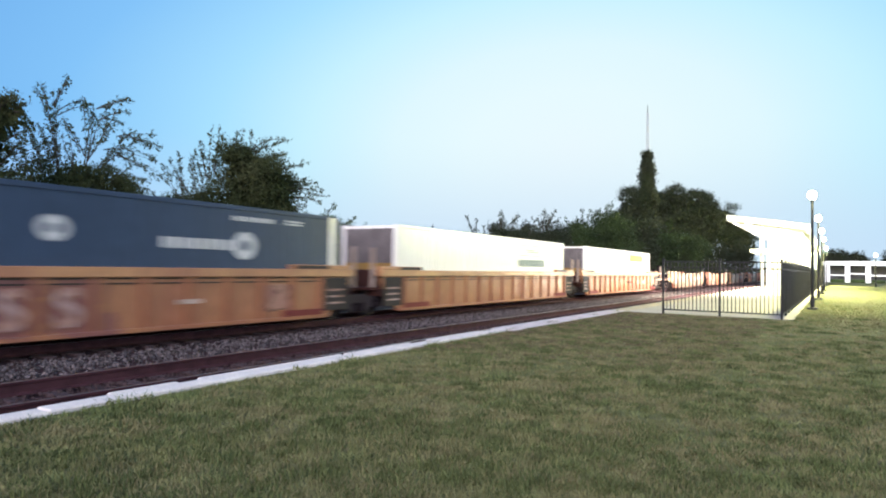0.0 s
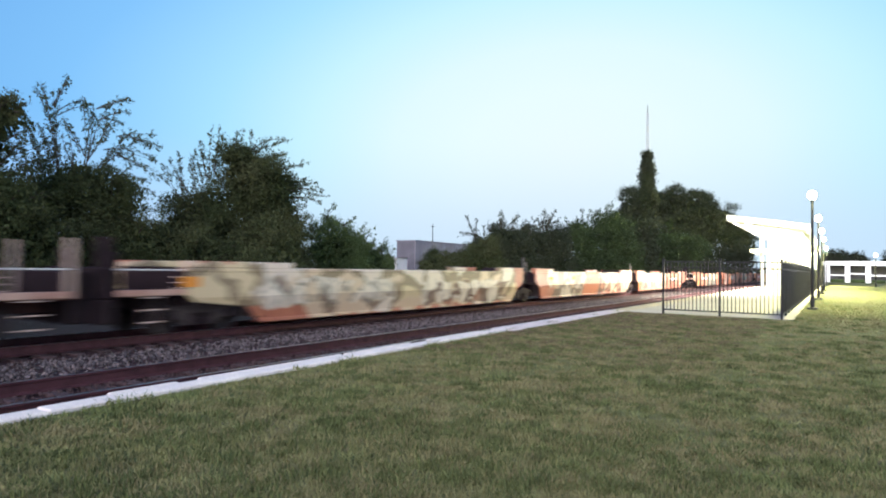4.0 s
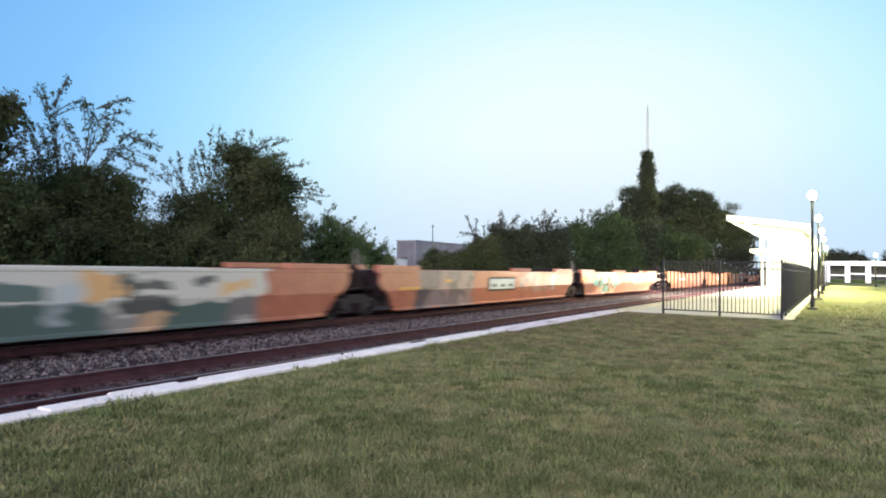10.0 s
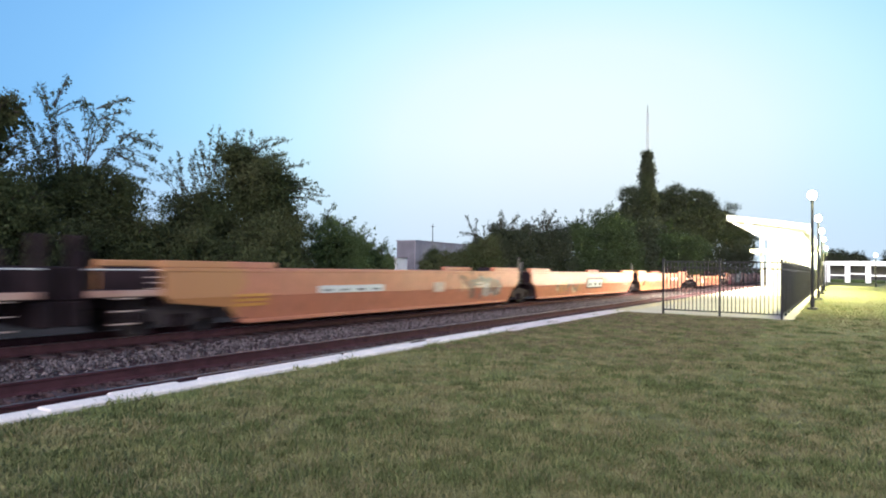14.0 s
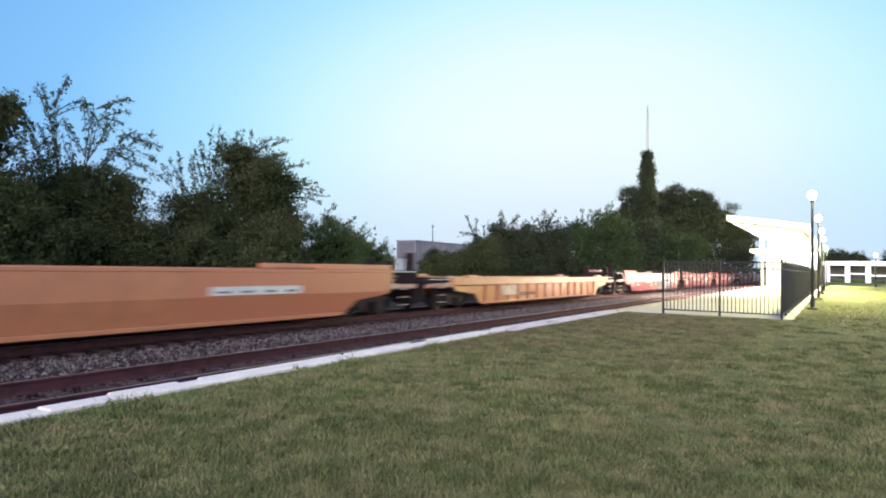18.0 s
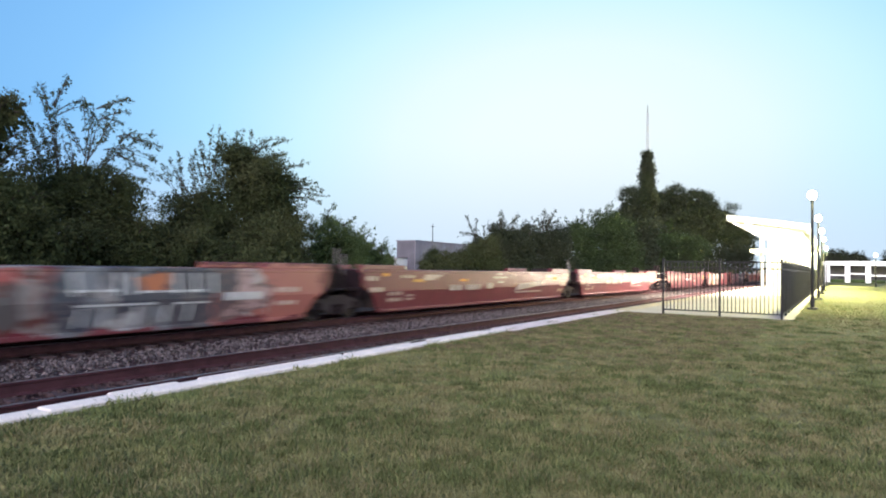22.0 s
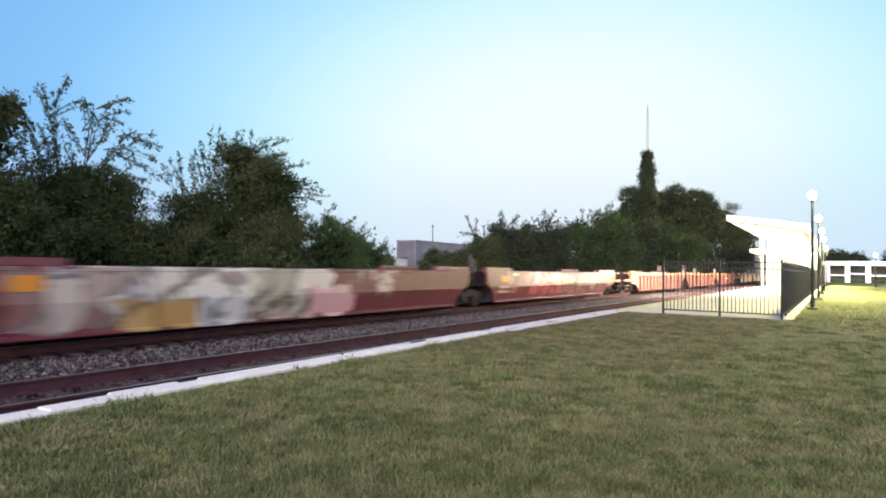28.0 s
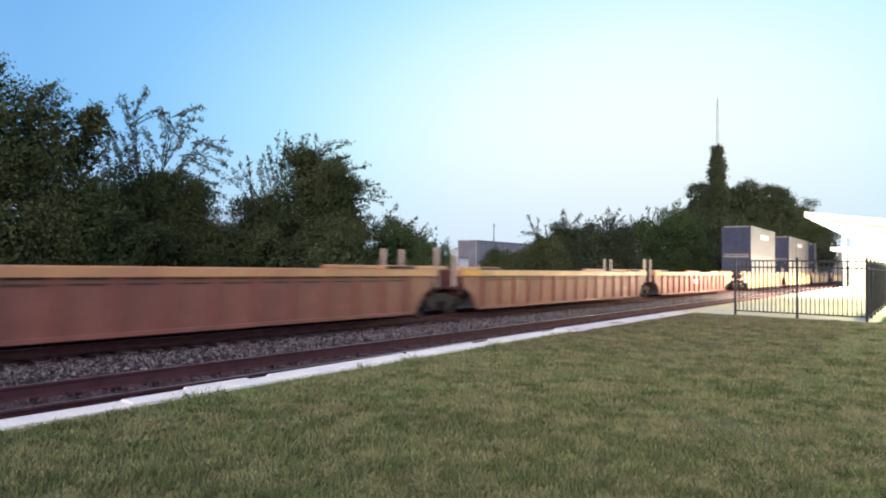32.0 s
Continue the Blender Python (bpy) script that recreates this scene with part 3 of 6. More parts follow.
for y0, y1 in ((3.75, 4.6), (4.9, 7.6), (7.7, 9.6), (10.2, 12.4)):
    kx = float(kerb_x((y0 + y1) / 2))
    seg = part("back_strip", Geo().box(-0.435, -0.365, y0 - (y0 + y1) / 2, (y1 - y0) / 2, -0.6, 0.0, 0.012), M["concrete"], kerb, "broken narrow strip behind the kerb", at=(kx, (y0 + y1) / 2, 0))
    seg.rotation_euler = (0, 0, 0.023)
for y0, y1 in ((12.9, 17.4), (17.4, 21.95)):
    part("kerb_segment", Geo().box(-6.84, -6.24, y0 + 0.008, y1 - 0.008, -0.6, 0.03, 0.018), M["pinkconc"], kerb, "wider pinkish concrete segment")


# ---- tracks ----
def track(cx, label):
    tr = thing("railway_track", label, "railway track", "railway tracks", at=(cx, 0, 0))
    prof = [(-0.075, -0.19), (0.075, -0.19), (0.075, -0.178), (0.014, -0.155), (0.012, -0.045), (0.036, -0.03), (0.036, -0.006),
            (0.03, 0), (-0.03, 0), (-0.036, -0.006), (-0.036, -0.03), (-0.012, -0.045), (-0.014, -0.155), (-0.075, -0.178)]
    for s in (-1, 1):
        ra = part("rail", Geo().run(prof, -40, 420), M["rail"], tr, "rust-brown steel rail", at=(s * 0.7535, 0, RAIL))
        part("rail_head", Geo().box(-0.028, 0.028, -40, 420, 0.0005, 0.003), M["railhead"], ra, "polished running surface")
    tie = Geo().box(-1.3, 1.3, -0.115, 0.115, -0.16, 0, 0.012).mesh("tie", M["tie"])
    far = Geo()
    for i in range(820):
        y = -40 + i * 0.55
        if -6 <= y <= 70:
            part("tie", tie, None, tr, at=(random.uniform(-0.03, 0.03), y, RAIL - 0.19))
        else:
            far.box(-1.3, 1.3, y - 0.115, y + 0.115, RAIL - 0.34, RAIL - 0.195)
    tagged(part("far_ties", far, M["tie"], tr), kind="stuff")
    return tr


TRACK_FAR, TRACK_NEAR = -14.48, -8.98
track(TRACK_FAR, "main track under the train, rusty rails on timber ties")
track(TRACK_NEAR, "empty track beside the kerb, rusty rails on timber ties")

# ballast stones, fitted to the camera's view: denser near it, larger further off
def stones(name, label, n, x0, x1, y0, y1, size, z0=BED, heap=None, mat="stone"):
    q = np.array([(1, 0, 0), (-1, 0, 0), (0, 1, 0), (0, -1, 0), (0, 0, 1), (0, 0, -1)], float)
    tri = [(0, 2, 4), (2, 1, 4), (1, 3, 4), (3, 0, 4), (2, 0, 5), (1, 2, 5), (3, 1, 5), (0, 3, 5)]
    px, py = rng.uniform(x0, x1, n), y0 + (y1 - y0) * rng.random(n) ** 1.7
    s = rng.uniform(0.6, 1.25, n) * size * (1 + py / 60)
    base = z0 + (heap(px) if heap else 0)
    vv = np.zeros((n, 8, 3, 3))
    jit = q[None] * rng.uniform(0.55, 1.2, (n, 6, 3)) + rng.normal(0, 0.22, (n, 6, 3))
    ang = rng.uniform(0, 6.28, n)
    c, sn = np.cos(ang), np.sin(ang)
    rot = np.stack([jit[..., 0] * c[:, None] - jit[..., 1] * sn[:, None], jit[..., 0] * sn[:, None] + jit[..., 1] * c[:, None], jit[..., 2] * 0.8], -1)
    P = rot * s[:, None, None] + np.stack([px, py, base + s * 0.35], -1)[:, None]
    me = bpy.data.meshes.new(name)
    me.from_pydata(P.reshape(-1, 3).tolist(), [], [tuple(6 * i + k for k in f) for i in range(n) for f in tri])
    me.materials.append(M[mat])
    me.update()
    tagged(new(name, me), label, "ballast", kind="stuff")


stones("ballast_between", "grey crushed-stone ballast heaped between the tracks", 17000, -13.0, -10.45, -1, 60, 0.034,
       heap=lambda x: 0.05 * np.exp(-((x + 11.4) / 0.8) ** 2))
stones("ballast_near", "rust-brown ballast in the near track and along the kerb", 26000, -10.6, -6.72, -1, 40, 0.026, z0=BED + 0.04, mat="stone2")
stones("ballast_under", "dark ballast at the main track's shoulder", 6000, -16.6, -12.4, 0, 60, 0.034, z0=BED + 0.01, mat="stone2")


# ---- the train ----
SPEED, PHASE = 12.74, -8.266        # metres a second; where the train's zero mark lies at 0 s
MOVERS, WHEELS = [], []             # (thing, its mark along the train), (wheelset, place in its truck, mark)
NEAR = 1.5                          # half a car's width


def keyed_thing(name, label, category, group, mark):
    ob = thing(name, label, category, group, at=(TRACK_FAR, mark + PHASE, RAIL))
    MOVERS.append((ob, mark))
    return ob


# shared meshes of the running gear
def wheel_rows(s):
    return [(s * (0.66), 0.1), (s * 0.68, 0.2), (s * 0.70, 0.33), (s * 0.69, 0.4), (s * 0.685, 0.485), (s * 0.715, 0.482), (s * 0.735, 0.46),
            (s * 0.82, 0.452), (s * 0.82, 0.405), (s * 0.78, 0.36), (s * 0.775, 0.22), (s * 0.8, 0.15), (s * 0.84, 0.13), (s * 0.86, 0.09)]


g = Geo().lathe([(-1.12, 0.075), (1.12, 0.075)], 10)
for s in (-1, 1):
    rows = wheel_rows(s)
    g.lathe(rows if s > 0 else rows[::-1], 24)
    for i in range(3):                                     # bolts of the bearing's end cap
        a = 2.094 * i
        g.box(min(s * 1.12, s * 1.14), max(s * 1.12, s * 1.14), 0.05 * math.cos(a) - 0.015, 0.05 * math.cos(a) + 0.015,
              0.05 * math.sin(a) - 0.015, 0.05 * math.sin(a) + 0.015)
WHEELSET = g.mesh("wheelset", M["wheel"])
SIDEFRAME = Geo().prism([(-1.18, 0.36), (-0.98, 0.3), (-0.62, 0.36), (-0.42, 0.2), (0.42, 0.2), (0.62, 0.36), (0.98, 0.3), (1.18, 0.36), (1.2, 0.56),
                         (0.98, 0.64), (0.6, 0.72), (0.3, 0.78), (-0.3, 0.78), (-0.6, 0.72), (-0.98, 0.64), (-1.2, 0.56)], -0.08, 0.08).mesh("sideframe", M["sidecast"])
g = Geo()
for dx in (-0.06, 0.08):
    for dy in (-0.2, 0, 0.2):
        g.lathe([(0.2, 0.07), (0.3, 0.08), (0.4, 0.07), (0.5, 0.08)], 8, "z", (dx, dy, 0))
SPRINGS = g.mesh("spring_nest", M["steel"])
BEARING = Geo().box(-0.11, 0.11, -0.14, 0.14, 0.33, 0.58, 0.03).mesh("bearing_adapter", M["steel"])
BOLSTER = Geo().box(-1.05, 1.05, -0.22, 0.22, 0.42, 0.72, 0.04).box(-0.25, 0.25, -0.25, 0.25, 0.72, 0.86, 0.03).mesh("truck", M["steel"])
HALF = 0.89                                                # half the wheelbase


def truck(car, y, mark):
    tk = part("truck", BOLSTER, None, car, "dark cast-steel truck", at=(0, y, 0))
    for s in (-1, 1):
        part("sideframe", SIDEFRAME, None, tk, at=(s * 1.0, 0, 0))
        tagged(part("spring_nest", SPRINGS, None, tk, at=(s * 1.0, 0, 0)), kind="stuff")
        for e in (-1, 1):
            part("bearing_adapter", BEARING, None, tk, at=(s * 1.03, e * HALF, 0))
    for e in (-1, 1):
        ws = part("wheelset", WHEELSET, None, tk, at=(0, e * HALF, 0.457))
        WHEELS.append((ws, e * HALF, mark + y))
    part("brake_beam", Geo().box(-0.75, 0.75, -0.05, 0.05, 0.3, 0.42, 0.01), M["steel"], tk, at=(0, 0.42, 0))


def bars(parent, x, y0, y1, z0, z1, mat, rows=1, gap=0.35, broken=0, lay=lambda g, z0, z1: g):
    """Unreadable lettering: a row or rows of plain bars on a side."""
    step = (z1 - z0) / rows
    for i in range(rows):
        a, b = z0 + i * step, z0 + i * step + step * (1 - gap * (rows > 1))
        if broken:
            k = (y1 - y0) / broken
            for j in range(broken):
                part("lettering", lay(Geo().box(x - 0.004, x + 0.006, y0 + j * k, y0 + j * k + k * 0.72, a, b), a, b), mat, parent)
        else:
            part("lettering", lay(Geo().box(x - 0.004, x + 0.006, y0, y1, a, b), a, b), mat, parent)


FOLD, LEAN = 0.88, 0.2             # height of the fold in the smooth sides; how far they lean in below it


def folded(g, proud=0.0):
    """Moves what lies below the fold inwards, along the leaning lower side."""
    g.v = [(x - math.copysign(1.0, x) * (LEAN * max(0.0, FOLD - z) - proud), y, z) for x, y, z in g.v]
    return g


def well_unit(car, y0, y1, style, paint, ends, marks=()):
    """One well between two trucks. ends: for its two ends 'c' (coupler) or 'a' (articulated)."""
    kind = {"rib": "ribbed", "smooth": "smooth-sided", "low": "low ribbed"}[style]
    top = 1.31 if style == "low" else 1.61
    low = 0.19
    cut = {"c": (2.1, 4.4), "a": (0.8, 1.75)}
    ta, ba = cut[ends[0]]
    tb, bb = cut[ends[1]]
    skin = 1.40 if style != "smooth" else 1.47
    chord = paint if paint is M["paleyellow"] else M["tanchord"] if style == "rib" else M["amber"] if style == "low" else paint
    nose = {"c": lambda t, b: [(t, 0.95), (t + 0.25, 0.78), (b - 0.5, 0.62), (b, low)], "a": lambda t, b: [(t, 1.2), (t + 0.2, 0.95), (b - 0.35, 0.72), (b, low)]}
    front, back = nose[ends[0]](ta, ba), [(y1 - y0 - d, z) for d, z in reversed(nose[ends[1]](tb, bb))]
    prof = front + back + [(y1 - y0 - tb, top - 0.02), (ta, top - 0.02)]
    L = y1 - y0
    un = part("well_unit", Geo().box(-1.25, 1.25, ba + 0.1, L - bb - 0.1, 0.3, 0.36)
              .box(-1.36, 1.36, ba - 0.1, ba + 0.1, 0.3, 0.9).box(-1.36, 1.36, L - bb - 0.1, L - bb + 0.1, 0.3, 0.9), M["void"], car,
              f"{kind} well with dark floor", at=(0, y0, 0))
    for s in (-1, 1):
        a, b = sorted((s * (skin - 0.07), s * skin))
        if style == "smooth":                              # upright above, leaning inwards below the fold
            at_fold = lambda p, q: (p[0] + (q[0] - p[0]) * (p[1] - FOLD) / (p[1] - q[1]), FOLD)
            hi = [p for p in front if p[1] > FOLD], [p for p in back if p[1] > FOLD]
            lo = [p for p in front if p[1] <= FOLD], [p for p in back if p[1] <= FOLD]
            f0, f1 = at_fold(hi[0][-1], lo[0][0]), at_fold(hi[1][0], lo[1][-1])
            part("side_panel", Geo().prism(hi[0] + [f0, f1] + hi[1] + [(L - tb, top - 0.02), (ta, top - 0.02)], a, b), paint, un)
            part("lower_panel", folded(Geo().prism([(f0[0], FOLD - 0.001)] + lo[0] + lo[1] + [(f1[0], FOLD - 0.001)], a, b)), paint, un)
            part("stub_panel", Geo().box(min(s * 1.2, s * 1.3), max(s * 1.2, s * 1.3), ba - 0.1, ba + 0.35, low, FOLD - 0.05, 0.01), M["steel"], un)
        else:
            part("side_panel", Geo().prism(prof, a, b), paint, un)
        a, b = sorted((s * (skin - 0.16), s * (NEAR if style != "smooth" else 1.485)))
        hc = {"rib": 0.22, "low": 0.3, "smooth": 0.1}[style]
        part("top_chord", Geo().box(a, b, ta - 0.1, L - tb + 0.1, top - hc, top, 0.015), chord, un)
        lean = 0.12 if style == "smooth" else 0.0
        a, b = sorted((s * (skin - 0.05 - lean), s * (NEAR - lean)))
        part("bottom_sill", Geo().box(a, b, ba + 0.1, L - bb - 0.1, low - 0.03, low + 0.07, 0.012), paint, un)
        if style != "smooth":
            step = 1.07
            nr = int((L - ba - bb - 0.8) / step)
            st = (L - ba - bb - 0.8) / nr
            a, b = sorted((s * (skin - 0.01), s * (skin + 0.085)))
            # Except on pale yellow cars, ribs get darker paint that stands for shade.
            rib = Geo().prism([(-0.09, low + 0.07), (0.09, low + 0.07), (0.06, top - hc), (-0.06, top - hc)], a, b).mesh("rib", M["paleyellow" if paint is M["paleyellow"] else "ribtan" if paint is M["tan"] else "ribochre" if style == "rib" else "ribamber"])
            slot = Geo().box(min(a, b), min(a, b) + 0.025, 0, 0.8, top - hc - 0.045, top - hc - 0.01).mesh("slot", M["frame_mark"]) if s > 0 else None
            # A thin dark strip paints in the shadow below the low car's chord.
            if s > 0 and style == "low":
                part("chord_seam", Geo().box(skin - 0.01, skin + 0.012, ta + 0.3, L - tb - 0.3, top - hc - 0.035, top - hc - 0.003), M["frame_mark"], un, "dark strip painted as the shadow under the chord")
            for i in range(nr + 1):
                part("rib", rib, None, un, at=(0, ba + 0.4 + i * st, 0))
                if s > 0 and i < nr and style == "rib":
                    part("slot", slot, None, un, at=(0.012, ba + 0.4 + i * st + 0.13, 0))
                    part("slot", slot, None, un, at=(0.012, ba + 0.4 + i * st + 0.13, -0.11))
        # raised covers over the ends of the well
        for e, (c0, c1) in enumerate(((ta - 0.05, ta + (3.4 if ends[0] == "c" else 2.5)), (L - tb - (3.4 if ends[1] == "c" else 2.5), L - tb + 0.05))):
            if style == "low":
                part("corner_guide", Geo().box(min(s * 1.2, s * 1.45), max(s * 1.2, s * 1.45), (c0 + c1) / 2 - 0.4, (c0 + c1) / 2 + 0.4, top, top + 0.12, 0.02), chord, un)
                continue
            a, b = sorted((s * 1.22, s * (1.44 if style == "smooth" else 1.42)))
            part("end_cover", Geo().box(a, b, c0, c1, top, top + (0.17 if style == "smooth" else 0.13), 0.02), chord, un)
            if style == "rib":
                dk = Geo().box(min(s * 1.43, s * 1.455), max(s * 1.43, s * 1.455), c0 + 0.1 if e else c0 + 1.1, c1 - 1.1 if e else c1 - 0.1, top + 0.01, top + 0.11)
                part("dark_cover_strip", dk, M["frame_mark"], un)
    # decks and posts at the ends
    for e, kind_e in enumerate(ends):
        t = cut[kind_e][0]
        yy = lambda d: d if e == 0 else L - d
        a, b = sorted((yy(0.35), yy(t + 0.6)))
        part("end_deck", Geo().box(-1.3, 1.3, a, b, 0.92, 1.02, 0.01).box(-0.35, 0.35, a, b, 0.62, 0.92, 0.02), paint if style == "low" else M["rustdark"] if style == "rib" else M["steel"], un)
        a, b = sorted((yy(t), yy(t + 0.08)))
        part("end_bulkhead", Geo().box(-1.35, 1.35, a, b, 0.7, top, 0.01), M["rustdark"] if style == "rib" else M["steel"], un)
        for s in (-1, 1):
            if style == "rib" and (kind_e == "a" or ("patch",) not in marks):
                a, b = sorted((yy(0.45), yy(0.55)))
                part("guide_post", Geo().box(min(s * 1.2, s * 1.33), max(s * 1.2, s * 1.33), a, b, 1.02, 2.36 if kind_e == "a" else 2.2, 0.012), M["post"], un)
            if s > 0 and kind_e == "c":
                for k in range(3):
                    part("rung", Geo().box(1.362, 1.4, *sorted((yy(0.98), yy(1.52))), 0.35 + 0.28 * k, 0.375 + 0.28 * k), M["pale_mark"], un)
                    part("grab_iron", Geo().box(1.362, 1.4, *sorted((yy(1.75), yy(2.05))), 1.12 + 0.13 * k, 1.14 + 0.13 * k), M["pale_mark"], un)
                g = Geo()
                g.box(1.3, 1.34, yy(1.0) - 0.02, yy(1.0) + 0.02, 0.3, 1.5).box(1.3, 1.34, yy(1.5) - 0.02, yy(1.5) + 0.02, 0.3, 1.5)
                part("ladder", g, M["steel"], un)
                part("handrail", Geo().box(1.3, 1.33, min(yy(0.45), yy(t)), max(yy(0.45), yy(t)), top - 0.07, top - 0.04), M["white_mark"], un)
                part("step_board", Geo().box(1.3, 1.42, min(yy(0.5), yy(t + 0.1)), max(yy(0.5), yy(t + 0.1)), 0.96, 1.1, 0.01), M["faded_sill"], un, "pale painted end sill")
        if style == "smooth" and kind_e == "a" and e == 1:
            part("brake_mast", Geo().box(1.14, 1.2, L - 0.2, L - 0.14, 0.95, 2.3, 0.01).box(1.14, 1.2, L + 0.12, L + 0.18, 0.95, 2.1, 0.01), M["door"], un, "grey upright brake mast")
            part("hose_box", Geo().prism([(L - 1.15, 1.0), (L - 0.7, 1.62), (L - 0.55, 1.78), (L - 0.2, 1.78), (L + 0.1, 1.55), (L + 0.4, 1.0)], -0.9, 1.2), M["steel"], un)
        if style != "smooth" and kind_e == "c":
            part("end_cabinet", Geo().box(-1.0, 1.15, min(yy(0.05), yy(0.48)), max(yy(0.05), yy(0.48)), 0.4, top - 0.1, 0.03), M["steel"], un, "dark coupler housing")
        if style == "smooth" and kind_e == "c":
            part("brake_cabinet", Geo().box(-1.1, 1.2, min(yy(0.08), yy(0.5)), max(yy(0.08), yy(0.5)), 0.9, 1.6, 0.03), M["steel"], un, "black brake-gear cabinet")
            part("end_sill", Geo().box(-1.2, 1.25, min(yy(0.08), yy(0.5)), max(yy(0.08), yy(0.5)), 0.36, 0.897, 0.03), M["steel"], un)
            for k, (dx, dy, hh) in enumerate(((0.95, 0.35, 2.05), (0.35, 0.85, 1.95), (-0.9, 0.5, 2.05))):
                part("brake_stand", Geo().box(dx - 0.16, dx + 0.16, yy(dy) - 0.1, yy(dy) + 0.1, 1.03, hh + (0.22 if k == 0 else 0), 0.03), M["steel"], un)
        if style == "rib":
            a, b = sorted((yy(t - 0.08), yy(t + 1.1)))
            if ("patch",) in marks and e == 0:
                part("yellow_patch", Geo().box(NEAR - 0.01, NEAR + 0.004, a, b, top - 0.2, top - 0.015), M["ochre_mark"], un, "yellow painted patch on the chord")
            a, b = sorted((yy(t + 0.15), yy(t + 1.2)))
            if ("patch",) not in marks:
                part("capacity_board", Geo().box(NEAR - 0.1, NEAR - 0.05, a, b, 0.36, 1.36), M["board"], un, "dark board with white data lines")
                bars(un, NEAR - 0.046, a + 0.2, b - 0.2, 0.55, 1.15, M["pink_mark"], 3, 0.7, 3)
                part("red_patch", Geo().box(NEAR - 0.012, NEAR + 0.003, *sorted((yy(t + 1.3), yy(t + 2.9))), 0.26, 0.44), M["red_mark"], un, "dark red painted sill patch")
    for mk in marks:
        kind_m = mk[0]
        lay = (lambda g, z0, z1: folded(g, 0.03 if z0 < FOLD < z1 else 0.004)) if style == "smooth" else (lambda g, z0, z1: g)
        x = NEAR - 0.012 if style == "smooth" else NEAR - 0.02
        if kind_m == "plate":                              # framed white plate with unreadable letters
            _, a, b, z0, z1, framed = mk
            if framed:
                part("plate_frame", lay(Geo().box(x - 0.01, x, a - 0.12, b + 0.12, z0 - 0.08, z1 + 0.08), z0, z1), M["frame_mark"], un)
            part("plate", lay(Geo().box(x - 0.006, x + 0.004, a, b, z0, z1), z0, z1), M["white_mark"], un, "white painted plate with unreadable letters")
            k = max(2, int((b - a) / 0.7))
            st = (b - a) / k
            for j in range(k):
                part("lettering", lay(Geo().box(x - 0.002, x + 0.008, a + j * st + st * 0.3, a + j * st + st * 0.7, z0 + (z1 - z0) * 0.22, z0 + (z1 - z0) * 0.5), z0, z1), M["frame_mark"], un)
        elif kind_m == "bars":
            _, a, b, z0, z1, mat, rows, broken = mk
            bars(un, x + 0.002, a, b, z0, z1, M[mat], rows, 0.4, broken, lay)
        elif kind_m == "slash":                            # slanting white band of a company mark
            _, a, b, z0, z1 = mk
            part("white_band", lay(Geo().prism([(a, z0), (b, z0 + 0.22), (b + 0.35, z1), (a + 0.45, z1 - 0.12)], x - 0.006, x + 0.004), z0, z1), M["dull_mark"], un)
        elif kind_m == "letter":
            _, a, b, z0, z1, ch = mk
            cu = bpy.data.curves.new("letter", "FONT")
            cu.body, cu.size, cu.extrude = ch, (z1 - z0) * 1.37, 0.004
            cu.offset = 0.035
            cu.materials.append(M["pink_mark"])
            le = new("letter", cu)
            le.parent = un
            le.rotation_euler = (radians(90), 0, radians(90))
            le.location = (x, a, z0)
        elif kind_m == "poly":
            zs = [q[1] for q in mk[1]]
            part("paint_shape", lay(Geo().prism(mk[1], x - 0.004, x + 0.006), min(zs), max(zs)), M[mk[2]], un)
        elif kind_m == "tag":
            _, a, b, z0, z1 = mk
            part("orange_tag", Geo().box(x - 0.006, x + 0.006, a, b, z0, z1), M["orange_mark"], un, "orange square tag")
    return un


def coupler(car, y, s):
    g = Geo().box(-0.1, 0.1, min(y, y + s * 1.3), max(y, y + s * 1.3), 0.74, 0.92, 0.03)
    g.box(-0.17, 0.17, min(y - s * 0.1, y + s * 0.25), max(y - s * 0.1, y + s * 0.25), 0.66, 1.0, 0.05)
    part("coupler", g, M["steel"], car, "dark steel coupler")


def well_car(label, cuts, style, units):
    """A car of one or three wells. cuts: marks of its ends and joints along the train."""
    car = keyed_thing("well_car", label, "rail car", "well cars of the train", cuts[0])
    n = len(cuts) - 1
    for i in range(n):
        ends = ("c" if i == 0 else "a", "c" if i == n - 1 else "a")
        paint, marks = units[i]
        well_unit(car, cuts[i] - cuts[0], cuts[i + 1] - cuts[0], style, paint, ends, marks)
        if i:
            truck(car, cuts[i] - cuts[0], cuts[0])
    truck(car, 2.75, cuts[0])
    truck(car, cuts[-1] - cuts[0] - 2.75, cuts[0])
    coupler(car, 0.05, 1)
    coupler(car, cuts[-1] - cuts[0] - 0.05, -1)
    return car


W_, G_ = (0.7, 0.6, 0.49), (0.36, 0.33, 0.31)
CREAM, PINK, OCHRE = (0.6, 0.45, 0.31), (0.5, 0.13, 0.165), (0.5, 0.3, 0.1)
TERRA, TERRA2, MAROON, MAROON2 = (0.45, 0.172, 0.1), (0.36, 0.115, 0.066), (0.17, 0.03, 0.038), (0.125, 0.023, 0.03)


def tp(name, marks, base=TERRA, worn=TERRA2, seed=0.0):
    return painted(name, base, marks, worn, seed)


